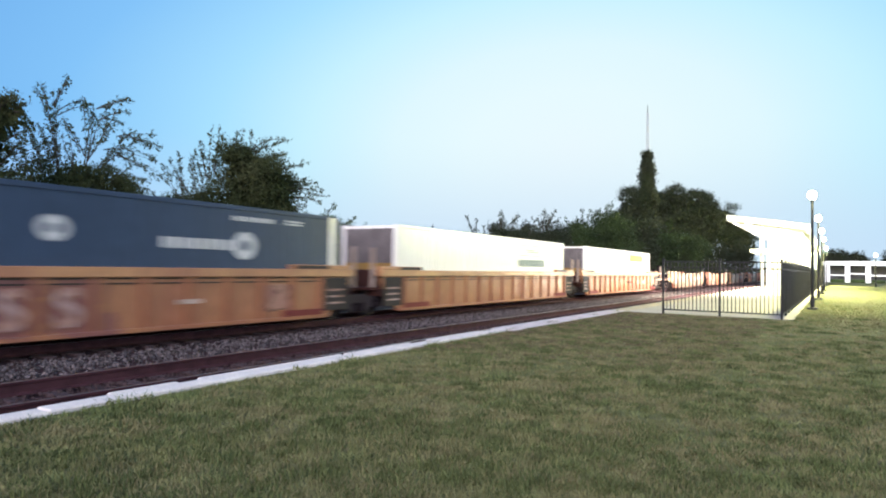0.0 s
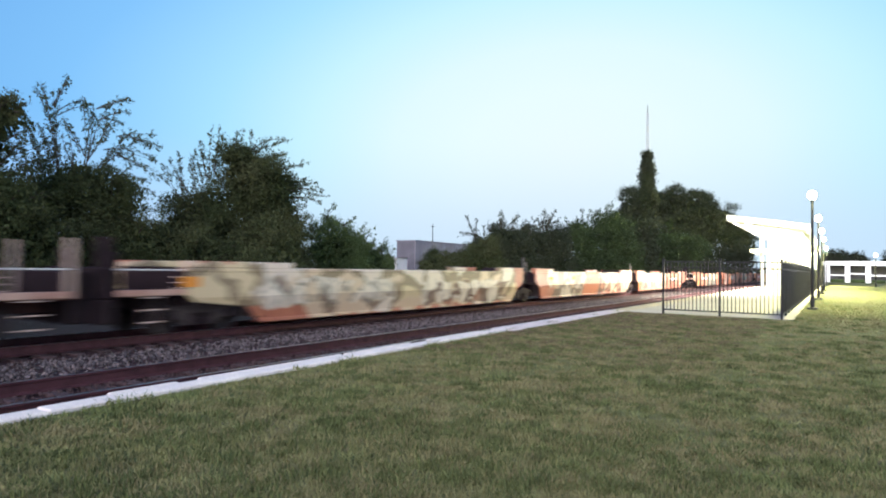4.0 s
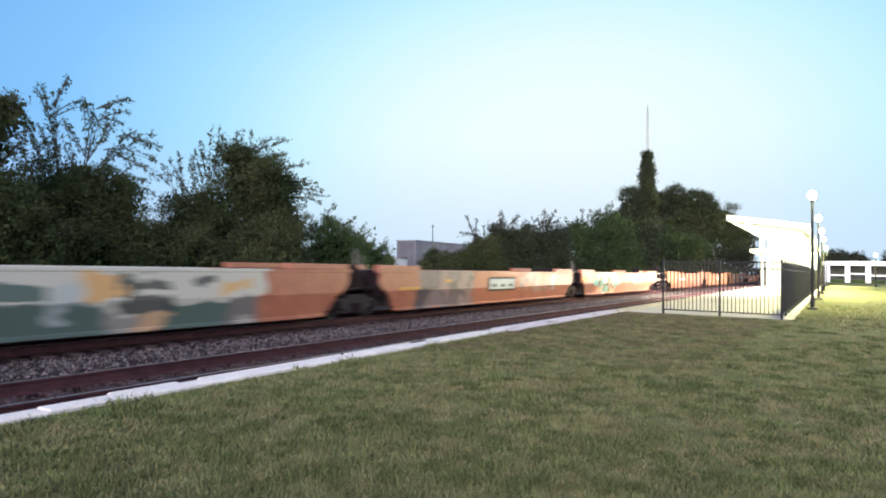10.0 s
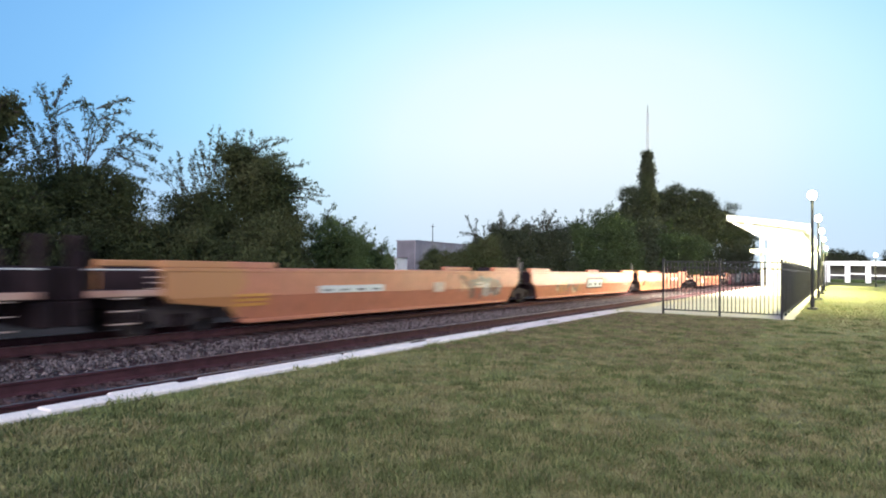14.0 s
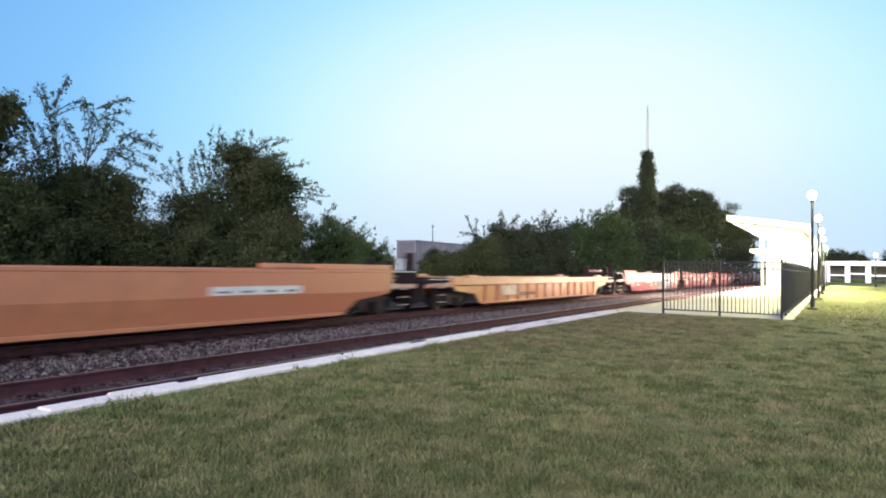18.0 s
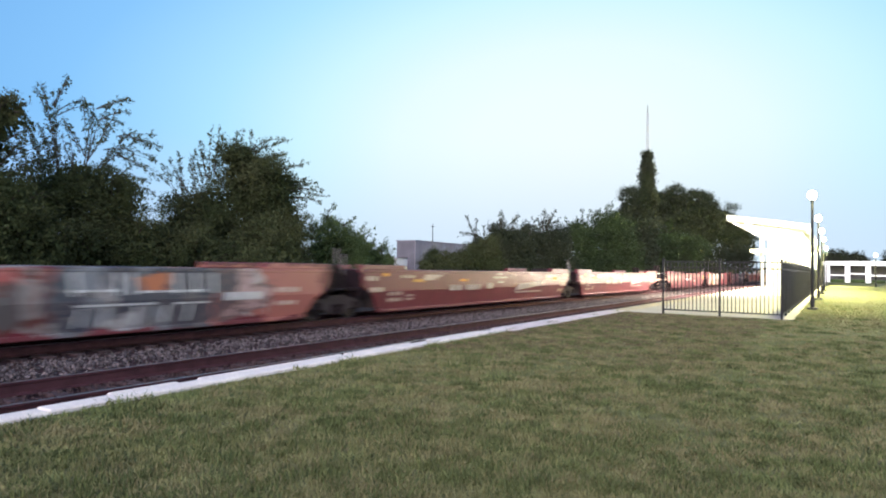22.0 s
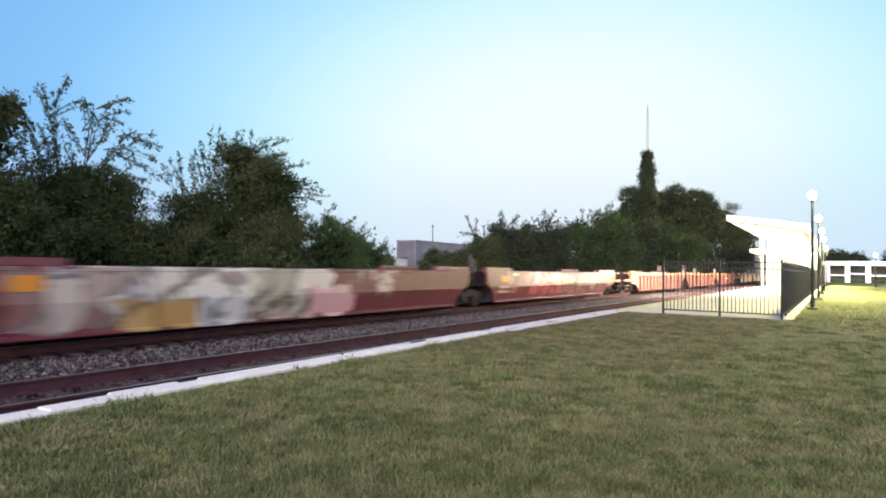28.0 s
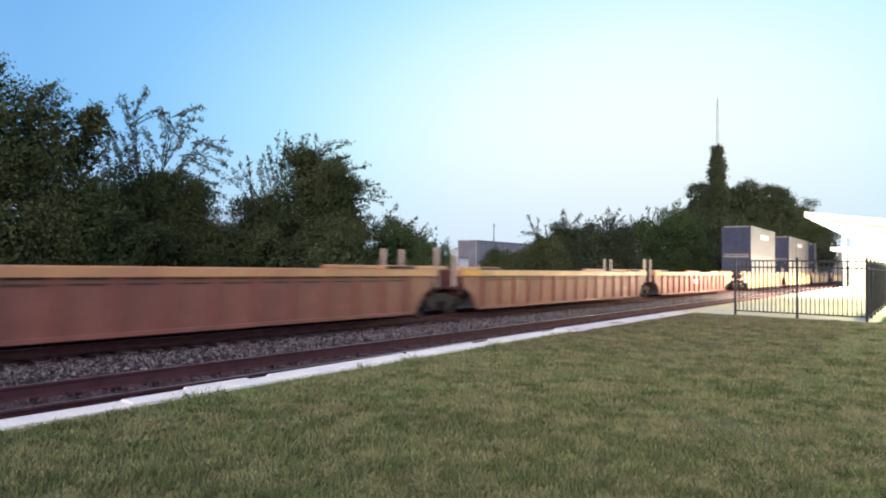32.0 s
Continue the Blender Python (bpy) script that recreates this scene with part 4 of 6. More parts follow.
GAP = {k: SPEED * t for k, t in dict(Z=0.12, A=1.89, B=3.45, C=5.20, D=6.90, E=8.43, F=10.16, G=11.88, H=13.44, I=15.15, J=16.86, K=18.46, L=20.16,
                                     M=22.06, N=23.81, O=25.39, P=27.15, Q=28.89, R=30.48, S=32.20, T=33.98, U=35.54, V=37.26,
                                     W=39.05, X=40.8, Y=42.55, ZZ=44.3).items()}
cut = lambda s: [GAP[k] for k in s]

DEEPTEAL, INK = (0.034, 0.08, 0.07), (0.045, 0.045, 0.042)
OCH, ORANGE, NAVY, DIRT = (0.45, 0.205, 0.075), (0.47, 0.165, 0.085), (0.05, 0.075, 0.13), (0.16, 0.1, 0.075)

well_car("three-unit well car, faded ochre ribbed sides, carrying long containers", cut("ZABC"), "rib", [
    (tp("ochre_side_with_maroon_squares", [(10.6, 12.6, 0.15, 1.6, ((0.2, 0.075, 0.07),), 1), (12.75, 14.0, 0.15, 1.6, ((0.24, 0.09, 0.075),), 1), (18.2, 19.3, 0.4, 1.2, ((0.3, 0.12, 0.1), (0.4, 0.2, 0.15)), 0.7)], (0.42, 0.19, 0.078), (0.33, 0.12, 0.06), 2.0),
     [("letter", 11.85, 12.5, 0.42, 1.2, "S"), ("letter", 12.9, 13.6, 0.42, 1.2, "S"), ("bars", 15.6, 16.2, 0.75, 0.86, "pale_mark", 1, 0)]),
    (M["ochre"], []),
    (tp("ochre_side_with_brown_end", [(11.0, 18.5, 0.2, 1.45, ((0.3, 0.1, 0.065),), 1)], (0.42, 0.19, 0.078), (0.33, 0.12, 0.06), 4.0),
     [("bars", 8.3, 9.8, 0.75, 1.05, "faint_mark", 2, 3), ("bars", 10.2, 11.6, 0.82, 1.0, "rustdark", 2, 0), ("bars", 13.0, 14.2, 0.75, 1.1, "faint_mark", 2, 2), ("bars", 14.7, 15.4, 0.75, 1.05, "pale_mark", 2, 0)])])
well_car("three-unit well car, smooth sides covered in pale graffiti", cut("CDEF"), "smooth", [
    (tp("graffiti_cream", [(1.5, 20.0, 0.55, 1.8, (CREAM, W_, CREAM, (0.62, 0.5, 0.3)), 1.6), (6.0, 20.0, 0.2, 0.6, (CREAM, W_, CREAM), 1.6), (4.2, 10.5, 0.6, 1.35, (W_, CREAM, DIRT, W_), 0.45), (12.0, 19, 0.3, 1.2, (W_, DIRT, CREAM, W_, (0.35, 0.16, 0.1)), 0.45)]), [("tag", 1.9, 2.4, 1.15, 1.4)]),
    (tp("graffiti_white_red", [(2.4, 8.2, 0.2, 1.75, (W_, CREAM, W_, (0.5, 0.42, 0.36), W_), 1.1), (1.0, 3.4, 0.1, 0.75, (TERRA,), 1), (3.3, 4.4, 0.2, 0.62, (DIRT,), 1), (5.9, 8.1, 0.2, 0.62, ((0.3, 0.2, 0.16), DIRT, (0.5, 0.38, 0.3)), 0.6), (3.8, 4.5, 0.95, 1.5, ((0.28, 0.22, 0.2),), 1),
                                (8.1, 11.0, 0.25, 1.25, ((0.56, 0.2, 0.09),), 1), (8.4, 9.6, 0.95, 1.35, ((0.6, 0.11, 0.06),), 1), (8.9, 10.3, 1.28, 1.7, ((0.66, 0.34, 0.12),), 1), (11.0, 18.4, 0.2, 1.75, (W_, CREAM, W_, (0.5, 0.24, 0.17), W_, DIRT), 0.6)]),
     [("bars", 2.5, 3.0, 1.18, 1.34, "ochre_mark", 1, 0), ("bars", 5.95, 6.4, 1.18, 1.36, "ochre_mark", 1, 0)]),
    (tp("graffiti_blue_grey", [(0.8, 3.4, 0.3, 1.75, ((0.42, 0.26, 0.16), CREAM, (0.3, 0.15, 0.09), OCH), 0.9), (2.3, 11.2, 0.25, 1.75, (CREAM, (0.16, 0.2, 0.25), W_, (0.42, 0.42, 0.3), CREAM, (0.55, 0.5, 0.4)), 0.7), (3.6, 5.2, 0.5, 1.1, ((0.6, 0.56, 0.45),), 1), (6.0, 8.0, 0.55, 1.7, (W_, CREAM, (0.12, 0.14, 0.15), W_), 0.6),
                                (2.3, 3.4, 1.0, 1.4, (NAVY,), 1), (5.1, 5.75, 0.75, 1.45, (NAVY,), 1), (4.0, 5.0, 1.45, 1.75, (NAVY,), 1), (3.2, 4.2, 0.3, 0.75, (DIRT,), 1), (11.3, 17.5, 0.8, 1.8, (TERRA, (0.52, 0.3, 0.2), TERRA, CREAM), 0.9)]),
     [("plate", 12.1, 15.15, 0.92, 1.14, True), ("bars", 3.1, 3.75, 1.15, 1.37, "ochre_mark", 1, 0), ("bars", 6.65, 7.15, 1.18, 1.37, "ochre_mark", 1, 0), ("bars", 13.1, 13.8, 1.3, 1.42, "ochre_mark", 1, 0), ("bars", 16.6, 17.2, 1.1, 1.25, "pale_mark", 1, 2), ("bars", 16.4, 17.1, 0.55, 0.66, "white_mark", 2, 0)])])
well_car("three-unit well car, terracotta smooth sides with white and teal graffiti", cut("FGHI"), "smooth", [
    (tp("terracotta_white_green", [(2.2, 4.0, 0.5, 1.5, ((0.44, 0.2, 0.1),), 1), (4.2, 5.6, 0.2, 0.9, (OCH,), 1), (6.3, 7.2, 1.1, 1.6, ((0.6, 0.4, 0.26),), 1), (10.7, 17.7, 0.1, 1.8, ((0.56, 0.54, 0.46),), 1), (10.9, 13.5, 0.0, 0.8, (DEEPTEAL,), 1), (14.7, 16.7, 0.0, 0.79, (DEEPTEAL,), 1),
                                    (13.4, 14.2, 0.1, 0.6, ((0.25, 0.22, 0.2),), 1), (13.9, 14.9, 0.55, 0.93, (INK,), 1), (14.0, 14.95, 0.1, 0.54, ((0.55, 0.32, 0.17),), 1), (16.6, 17.7, 0.1, 0.8, ((0.15, 0.12, 0.12),), 1), (17.0, 17.5, 0.2, 0.5, ((0.4, 0.34, 0.3),), 1),
                                    (11.2, 12.1, 0.86, 1.27, (DEEPTEAL,), 1), (12.3, 12.75, 0.45, 1.2, ((0.42, 0.44, 0.42),), 1), (12.85, 13.8, 0.88, 1.5, ((0.62, 0.33, 0.1),), 1), (13.9, 14.95, 1.08, 1.32, (INK,), 1), (13.8, 14.15, 0.9, 1.5, (INK,), 1), (15.45, 16.1, 1.2, 1.36, (INK,), 1), (16.35, 17.15, 1.0, 1.3, ((0.62, 0.36, 0.14),), 1)]),
     [("plate", 6.95, 9.95, 0.9, 1.15, True), ("bars", 3.0, 3.7, 1.28, 1.55, "ochre_mark", 1, 0), ("bars", 4.6, 5.4, 0.32, 0.72, "ochre_mark", 1, 0), ("bars", 1.4, 2.6, 0.9, 1.4, "pale_mark", 3, 2), ("bars", 9.0, 9.6, 1.35, 1.45, "ochre_mark", 1, 0)]),
    (tp("terracotta_purple_grey", [(3.2, 7.2, 0.2, 1.65, ((0.24, 0.19, 0.2), (0.32, 0.22, 0.21), (0.19, 0.15, 0.165), (0.38, 0.3, 0.28)), 0.9), (3.0, 3.8, 0.1, 0.9, ((0.09, 0.065, 0.07),), 1), (7.3, 11.6, 0.2, 1.75, (ORANGE,), 1), (11.6, 16.4, 0.6, 1.4, ((0.4, 0.24, 0.2), TERRA, (0.5, 0.37, 0.32)), 0.6)]),
     [("plate", 8.65, 11.15, 0.8, 1.26, True), ("bars", 4.95, 5.4, 1.15, 1.26, "ochre_mark", 1, 0), ("bars", 1.9, 3.2, 0.9, 1.0, "ochre_mark", 1, 0)]),
    (tp("terracotta_teal_white", [(3.7, 7.8, 0.27, 1.65, ((0.66, 0.5, 0.4), W_, (0.64, 0.48, 0.36), (0.58, 0.36, 0.22)), 1.0), (0.5, 3.2, 0.2, 0.9, ((0.3, 0.11, 0.06),), 1), (10.0, 18.0, 0.9, 1.8, ((0.44, 0.17, 0.09),), 1)]),
     [("bars", 11.6, 15.4, 1.02, 1.06, "white_mark", 1, 0), ("bars", 12.0, 14.2, 0.86, 0.89, "white_mark", 1, 0), ("tag", 0.95, 1.7, 1.05, 1.28),
      ("poly", [(2.6, 0.9), (3.85, 0.66), (3.85, 1.3)], "teal_mark"), ("poly", [(7.35, 0.5), (8.55, 0.82), (8.75, 1.1), (7.4, 1.12)], "teal_mark"),
      ("poly", [(4.25, 0.62), (4.8, 0.7), (5.0, 1.0), (4.8, 1.18), (4.3, 1.1)], "teal_mark"), ("poly", [(4.9, 0.3), (6.15, 0.3), (6.05, 0.58), (5.8, 0.74), (5.4, 0.76), (5.1, 0.6)], "teal_mark"),
      ("poly", [(4.78, 0.3), (4.88, 0.3), (5.08, 0.62), (5.38, 0.8), (5.84, 0.78), (6.14, 0.56), (6.22, 0.3), (6.3, 0.3), (6.2, 0.62), (5.88, 0.87), (5.36, 0.9), (5.0, 0.68)], "frame_mark"),
      ("poly", [(6.55, 0.75), (6.68, 0.7), (6.9, 1.15), (6.8, 1.2)], "frame_mark"), ("poly", [(4.3, 1.3), (4.9, 1.28), (4.95, 1.36), (4.3, 1.38)], "frame_mark")])])
well_car("three-unit well car, orange smooth sides with white plates", cut("IJKL"), "smooth", [
    (tp("orange_with_ochre_end", [(0.5, 4.2, 0.15, 1.85, (OCH,), 1), (14.5, 17.5, 0.8, 1.5, (ORANGE, (0.52, 0.28, 0.18), TERRA), 0.8), (16.2, 19.0, 0.5, 1.3, (DIRT, TERRA2, G_), 0.6)], ORANGE, TERRA), [("plate", 7.15, 10.25, 0.9, 1.12, False), ("bars", 13.35, 14.1, 0.78, 1.16, "pale_mark", 1, 0), ("bars", 4.1, 5.2, 0.62, 1.0, "ochre_mark", 3, 0), ("bars", 16.8, 17.5, 0.9, 1.2, "pale_mark", 2, 2)]),
    (tp("amber_orange_side", [(13.0, 15.6, 1.0, 1.75, ((0.55, 0.28, 0.16),), 1), (4.2, 8.6, 0.5, 1.1, (OCH, ORANGE, CREAM), 1.0)], (0.5, 0.2, 0.095), ORANGE), [("plate", 9.2, 11.95, 0.68, 1.16, True), ("bars", 17.0, 17.8, 0.75, 0.8, "white_mark", 2, 0)]),
    (tp("ochre_orange_side", [(0.5, 4.6, 0.15, 1.85, (OCH,), 1), (4.2, 6.4, 0.8, 1.5, ((0.57, 0.34, 0.2),), 1), (11.5, 19.0, 0.2, 1.8, (ORANGE,), 1)], (0.48, 0.195, 0.09), (0.45, 0.175, 0.085)), [("plate", 12.15, 15.2, 0.92, 1.14, False), ("bars", 2.1, 2.85, 0.6, 1.0, "rustdark", 3, 0)])])
well_car("single amber-yellow well car with low ribbed sides", cut("LM"), "low", [
    (tp("amber_with_mustard_end", [(0.5, 8.0, 0.1, 1.5, ((0.48, 0.205, 0.075),), 1)], (0.5, 0.21, 0.105), (0.42, 0.165, 0.085)), [("bars", 6.3, 7.9, 0.5, 0.95, "pale_mark", 1, 0), ("bars", 8.3, 10.2, 0.45, 0.62, "frame_mark", 2, 4)])])
company = [("tag", 1.86, 2.14, 1.4, 1.5), ("bars", 2.17, 3.0, 0.51, 0.93, "pale_mark", 2, 3), ("bars", 3.25, 3.67, 0.53, 0.79, "pale_mark", 2, 0), ("bars", 3.62, 4.3, 1.18, 1.28, "ochre_mark", 1, 0), ("bars", 2.9, 3.7, 1.34, 1.43, "pale_mark", 1, 3),
           ("poly", [(4.2, 1.24), (5.0, 1.24), (5.7, 1.44), (4.4, 1.45)], "pale_mark"), ("bars", 6.15, 7.15, 0.82, 1.04, "dull_mark", 1, 3), ("bars", 7.42, 8.75, 0.82, 1.04, "dull_mark", 1, 4), ("bars", 9.28, 9.78, 0.83, 1.08, "dull_mark", 1, 0), ("tag", 7.0, 7.54, 1.18, 1.27),
           ("bars", 9.95, 11.3, 1.29, 1.36, "dull_mark", 1, 5), ("bars", 10.2, 10.9, 1.46, 1.51, "dull_mark", 1, 3), ("bars", 10.36, 10.94, 1.07, 1.14, "dull_mark", 1, 0), ("bars", 0.95, 1.6, 1.25, 1.4, "pale_mark", 1, 2), ("slash", 12.1, 15.1, 0.68, 1.14), ("bars", 12.3, 15.4, 0.58, 0.64, "dull_mark", 1, 0), ("bars", 15.9, 16.9, 1.22, 1.45, "pale_mark", 2, 3), ("tag", 17.0, 17.4, 1.18, 1.34), ("bars", 17.9, 18.85, 0.84, 1.13, "pale_mark", 3, 0), ("bars", 17.65, 18.4, 0.55, 0.7, "pale_mark", 2, 3), ("bars", 18.3, 19.3, 1.37, 1.5, "pale_mark", 1, 2), ("bars", 1.1, 1.9, 0.87, 1.02, "pale_mark", 1, 2)]
well_car("three-unit well car, oxide-maroon smooth sides with white lettering", cut("MNOP"), "smooth", [
    (tp("maroon_block_letters", [(10.5, 13.9, 0.25, 1.65, ((0.1, 0.1, 0.095), (0.3, 0.27, 0.25), (0.16, 0.15, 0.14), (0.34, 0.12, 0.1)), 0.55), (11.5, 13.0, 1.2, 1.55, ((0.42, 0.1, 0.085),), 1),
                                  (13.7, 17.5, 0.2, 1.75, ((0.04, 0.055, 0.075), (0.2, 0.22, 0.24), (0.05, 0.06, 0.075), (0.4, 0.38, 0.37)), 0.42), (15.35, 16.1, 1.1, 1.42, ((0.5, 0.16, 0.06),), 1),
                                  # The patch from 19.1 to 21.2 paints in light on the unit's end.
                                  (17.4, 19.1, 0.3, 1.7, ((0.42, 0.14, 0.11), (0.5, 0.42, 0.4), (0.06, 0.06, 0.075), (0.45, 0.3, 0.28)), 0.42), (19.1, 21.2, 0.2, 1.7, ((0.4, 0.14, 0.11),), 1), (3.4, 9.5, 0.95, 1.65, ((0.24, 0.06, 0.055), MAROON), 1.4)], MAROON, MAROON2, 3.0),
     [("bars", 2.3, 2.8, 1.34, 1.54, "ochre_mark", 1, 0), ("bars", 3.73, 4.12, 0.96, 1.15, "white_mark", 1, 0), ("bars", 4.0, 4.9, 0.56, 0.9, "pale_mark", 2, 3), ("bars", 5.58, 6.9, 1.22, 1.45, "pale_mark", 2, 3), ("bars", 8.15, 10.2, 0.78, 1.0, "pale_mark", 1, 4), ("bars", 8.9, 9.6, 1.17, 1.26, "pale_mark", 1, 0), ("bars", 4.7, 5.5, 1.42, 1.52, "pale_mark", 1, 2),
      ("bars", 2.7, 3.95, 0.8, 0.86, "pale_mark", 1, 0), ("bars", 5.4, 6.3, 0.62, 0.7, "pale_mark", 1, 3), ("bars", 9.7, 10.5, 0.5, 0.75, "pale_mark", 2, 2)] + [("bars", 13.95, 15.1, 1.08, 1.13, "white_mark", 1, 2), ("bars", 15.4, 17.2, 1.04, 1.09, "white_mark", 1, 3), ("bars", 14.1, 15.9, 0.77, 0.82, "white_mark", 1, 4), ("bars", 16.3, 17.3, 0.75, 0.8, "white_mark", 1, 2)]
     + [("poly", [(y, 0.35), (y + 0.07, 0.35), (y + 0.13, 0.74), (y + 0.05, 0.74)], "white_mark") for y in (14.1, 14.6, 15.3, 16.0, 16.6)]
     + [("poly", [(y, 1.0), (y + 0.08, 1.0), (y + 0.04, 1.5), (y - 0.05, 1.48)], "white_mark") for y in (14.0, 14.9, 15.2, 16.3, 16.8, 17.3)]
     + [("bars", 17.7, 18.9, 0.8, 1.0, "white_mark", 1, 3), ("bars", 19.4, 20.3, 0.96, 1.1, "pale_mark", 1, 2), ("bars", 19.4, 20.2, 0.6, 0.72, "pale_mark", 1, 3)]),
    (M["maroon"], company), (M["maroon"], company)])
well_car("three-unit well car, oxide-maroon smooth sides with pastel graffiti", cut("PQRS"), "smooth", [
    (tp("maroon_pale_tags", [(2.5, 9.0, 0.5, 1.4, ((0.33, 0.14, 0.12), MAROON, (0.4, 0.22, 0.19)), 0.9)], MAROON, MAROON2, 5.0), [("tag", 20.1, 20.6, 0.95, 1.35), ("bars", 10, 13, 0.9, 1.05, "white_mark", 1, 5), ("bars", 14, 16, 0.7, 0.9, "pale_mark", 2, 3)]),
    (tp("maroon_pastel_pieces", [(2.2, 4.9, 0.3, 1.6, ((0.42, 0.3, 0.26), (0.55, 0.46, 0.4), (0.28, 0.14, 0.12), (0.5, 0.44, 0.46)), 0.6), (4.3, 6.5, 0.2, 0.95, (OCHRE, (0.55, 0.33, 0.12)), 1.2), (4.9, 8.1, 0.85, 1.75, ((0.74, 0.66, 0.58), (0.7, 0.6, 0.52)), 1.4), (6.4, 8.2, 0.2, 0.9, ((0.6, 0.58, 0.62), (0.66, 0.62, 0.6)), 1.2), (6.9, 7.6, 1.25, 1.55, ((0.3, 0.2, 0.2),), 1),
                                 (7.9, 10.2, 0.25, 1.75, ((0.42, 0.37, 0.29), (0.5, 0.43, 0.36), (0.45, 0.36, 0.3)), 0.8), (9.7, 11.0, 1.0, 1.75, ((0.72, 0.6, 0.55),), 1), (10.3, 12.1, 0.2, 1.1, ((0.66, 0.36, 0.37),), 1), (11.6, 14.2, 0.75, 1.6, ((0.55, 0.38, 0.34), MAROON, (0.5, 0.3, 0.28)), 0.5)], MAROON, MAROON2, 7.0),
     [("tag", 2.25, 2.85, 1.12, 1.44)]),
    (tp("maroon_pink_piece", [(6.1, 9.8, 0.95, 1.7, (PINK, (0.55, 0.16, 0.19), PINK), 0.9), (5.5, 9.7, 0.45, 0.98, ((0.46, 0.085, 0.09), (0.4, 0.07, 0.08)), 1.2), (3.0, 6.0, 0.9, 1.6, ((0.26, 0.09, 0.075), MAROON, (0.36, 0.17, 0.14)), 0.8), (9.7, 17, 0.4, 1.35, ((0.3, 0.11, 0.1), MAROON, (0.42, 0.24, 0.2)), 0.8)], MAROON, MAROON2, 9.0),
     [("tag", 2.28, 2.88, 1.12, 1.38), ("tag", 19.1, 19.65, 1.0, 1.3), ("bars", 18.0, 18.9, 0.72, 0.8, "pink_mark", 1, 0), ("bars", 1.97, 3.02, 0.6, 1.02, "pale_mark", 2, 4), ("bars", 3.4, 4.05, 1.4, 1.52, "pale_mark", 1, 3), ("bars", 3.2, 3.85, 0.6, 0.95, "pink_mark", 3, 2), ("bars", 9.9, 11.7, 0.95, 1.15, "pale_mark", 1, 3), ("bars", 12.1, 15.8, 0.8, 1.1, "pale_mark", 2, 5)])])
well_car("three-unit well car, faded pinkish-tan ribbed sides, empty", cut("STUV"), "rib", [
    (M["tan"], [("patch",)]), (M["tan"], [("patch",)]), (M["tan"], [("patch",), ("bars", 8.6, 9.8, 0.85, 1.15, "white_mark", 2, 3)])])
well_car("three-unit well car, painted lamplit pale-yellow ribbed sides, loaded with stacked containers", [GAP[k] for k in ("V", "W", "X", "Y")], "rib", [
    (M["paleyellow"], [("patch",)]), (M["paleyellow"], [("patch",)]), (M["paleyellow"], [("patch",)])])


well_car("single well car, painted lamplit pale-yellow ribbed sides, carrying stacked containers", [GAP["Y"], GAP["ZZ"]], "rib", [(M["paleyellow"], [("patch",)])])


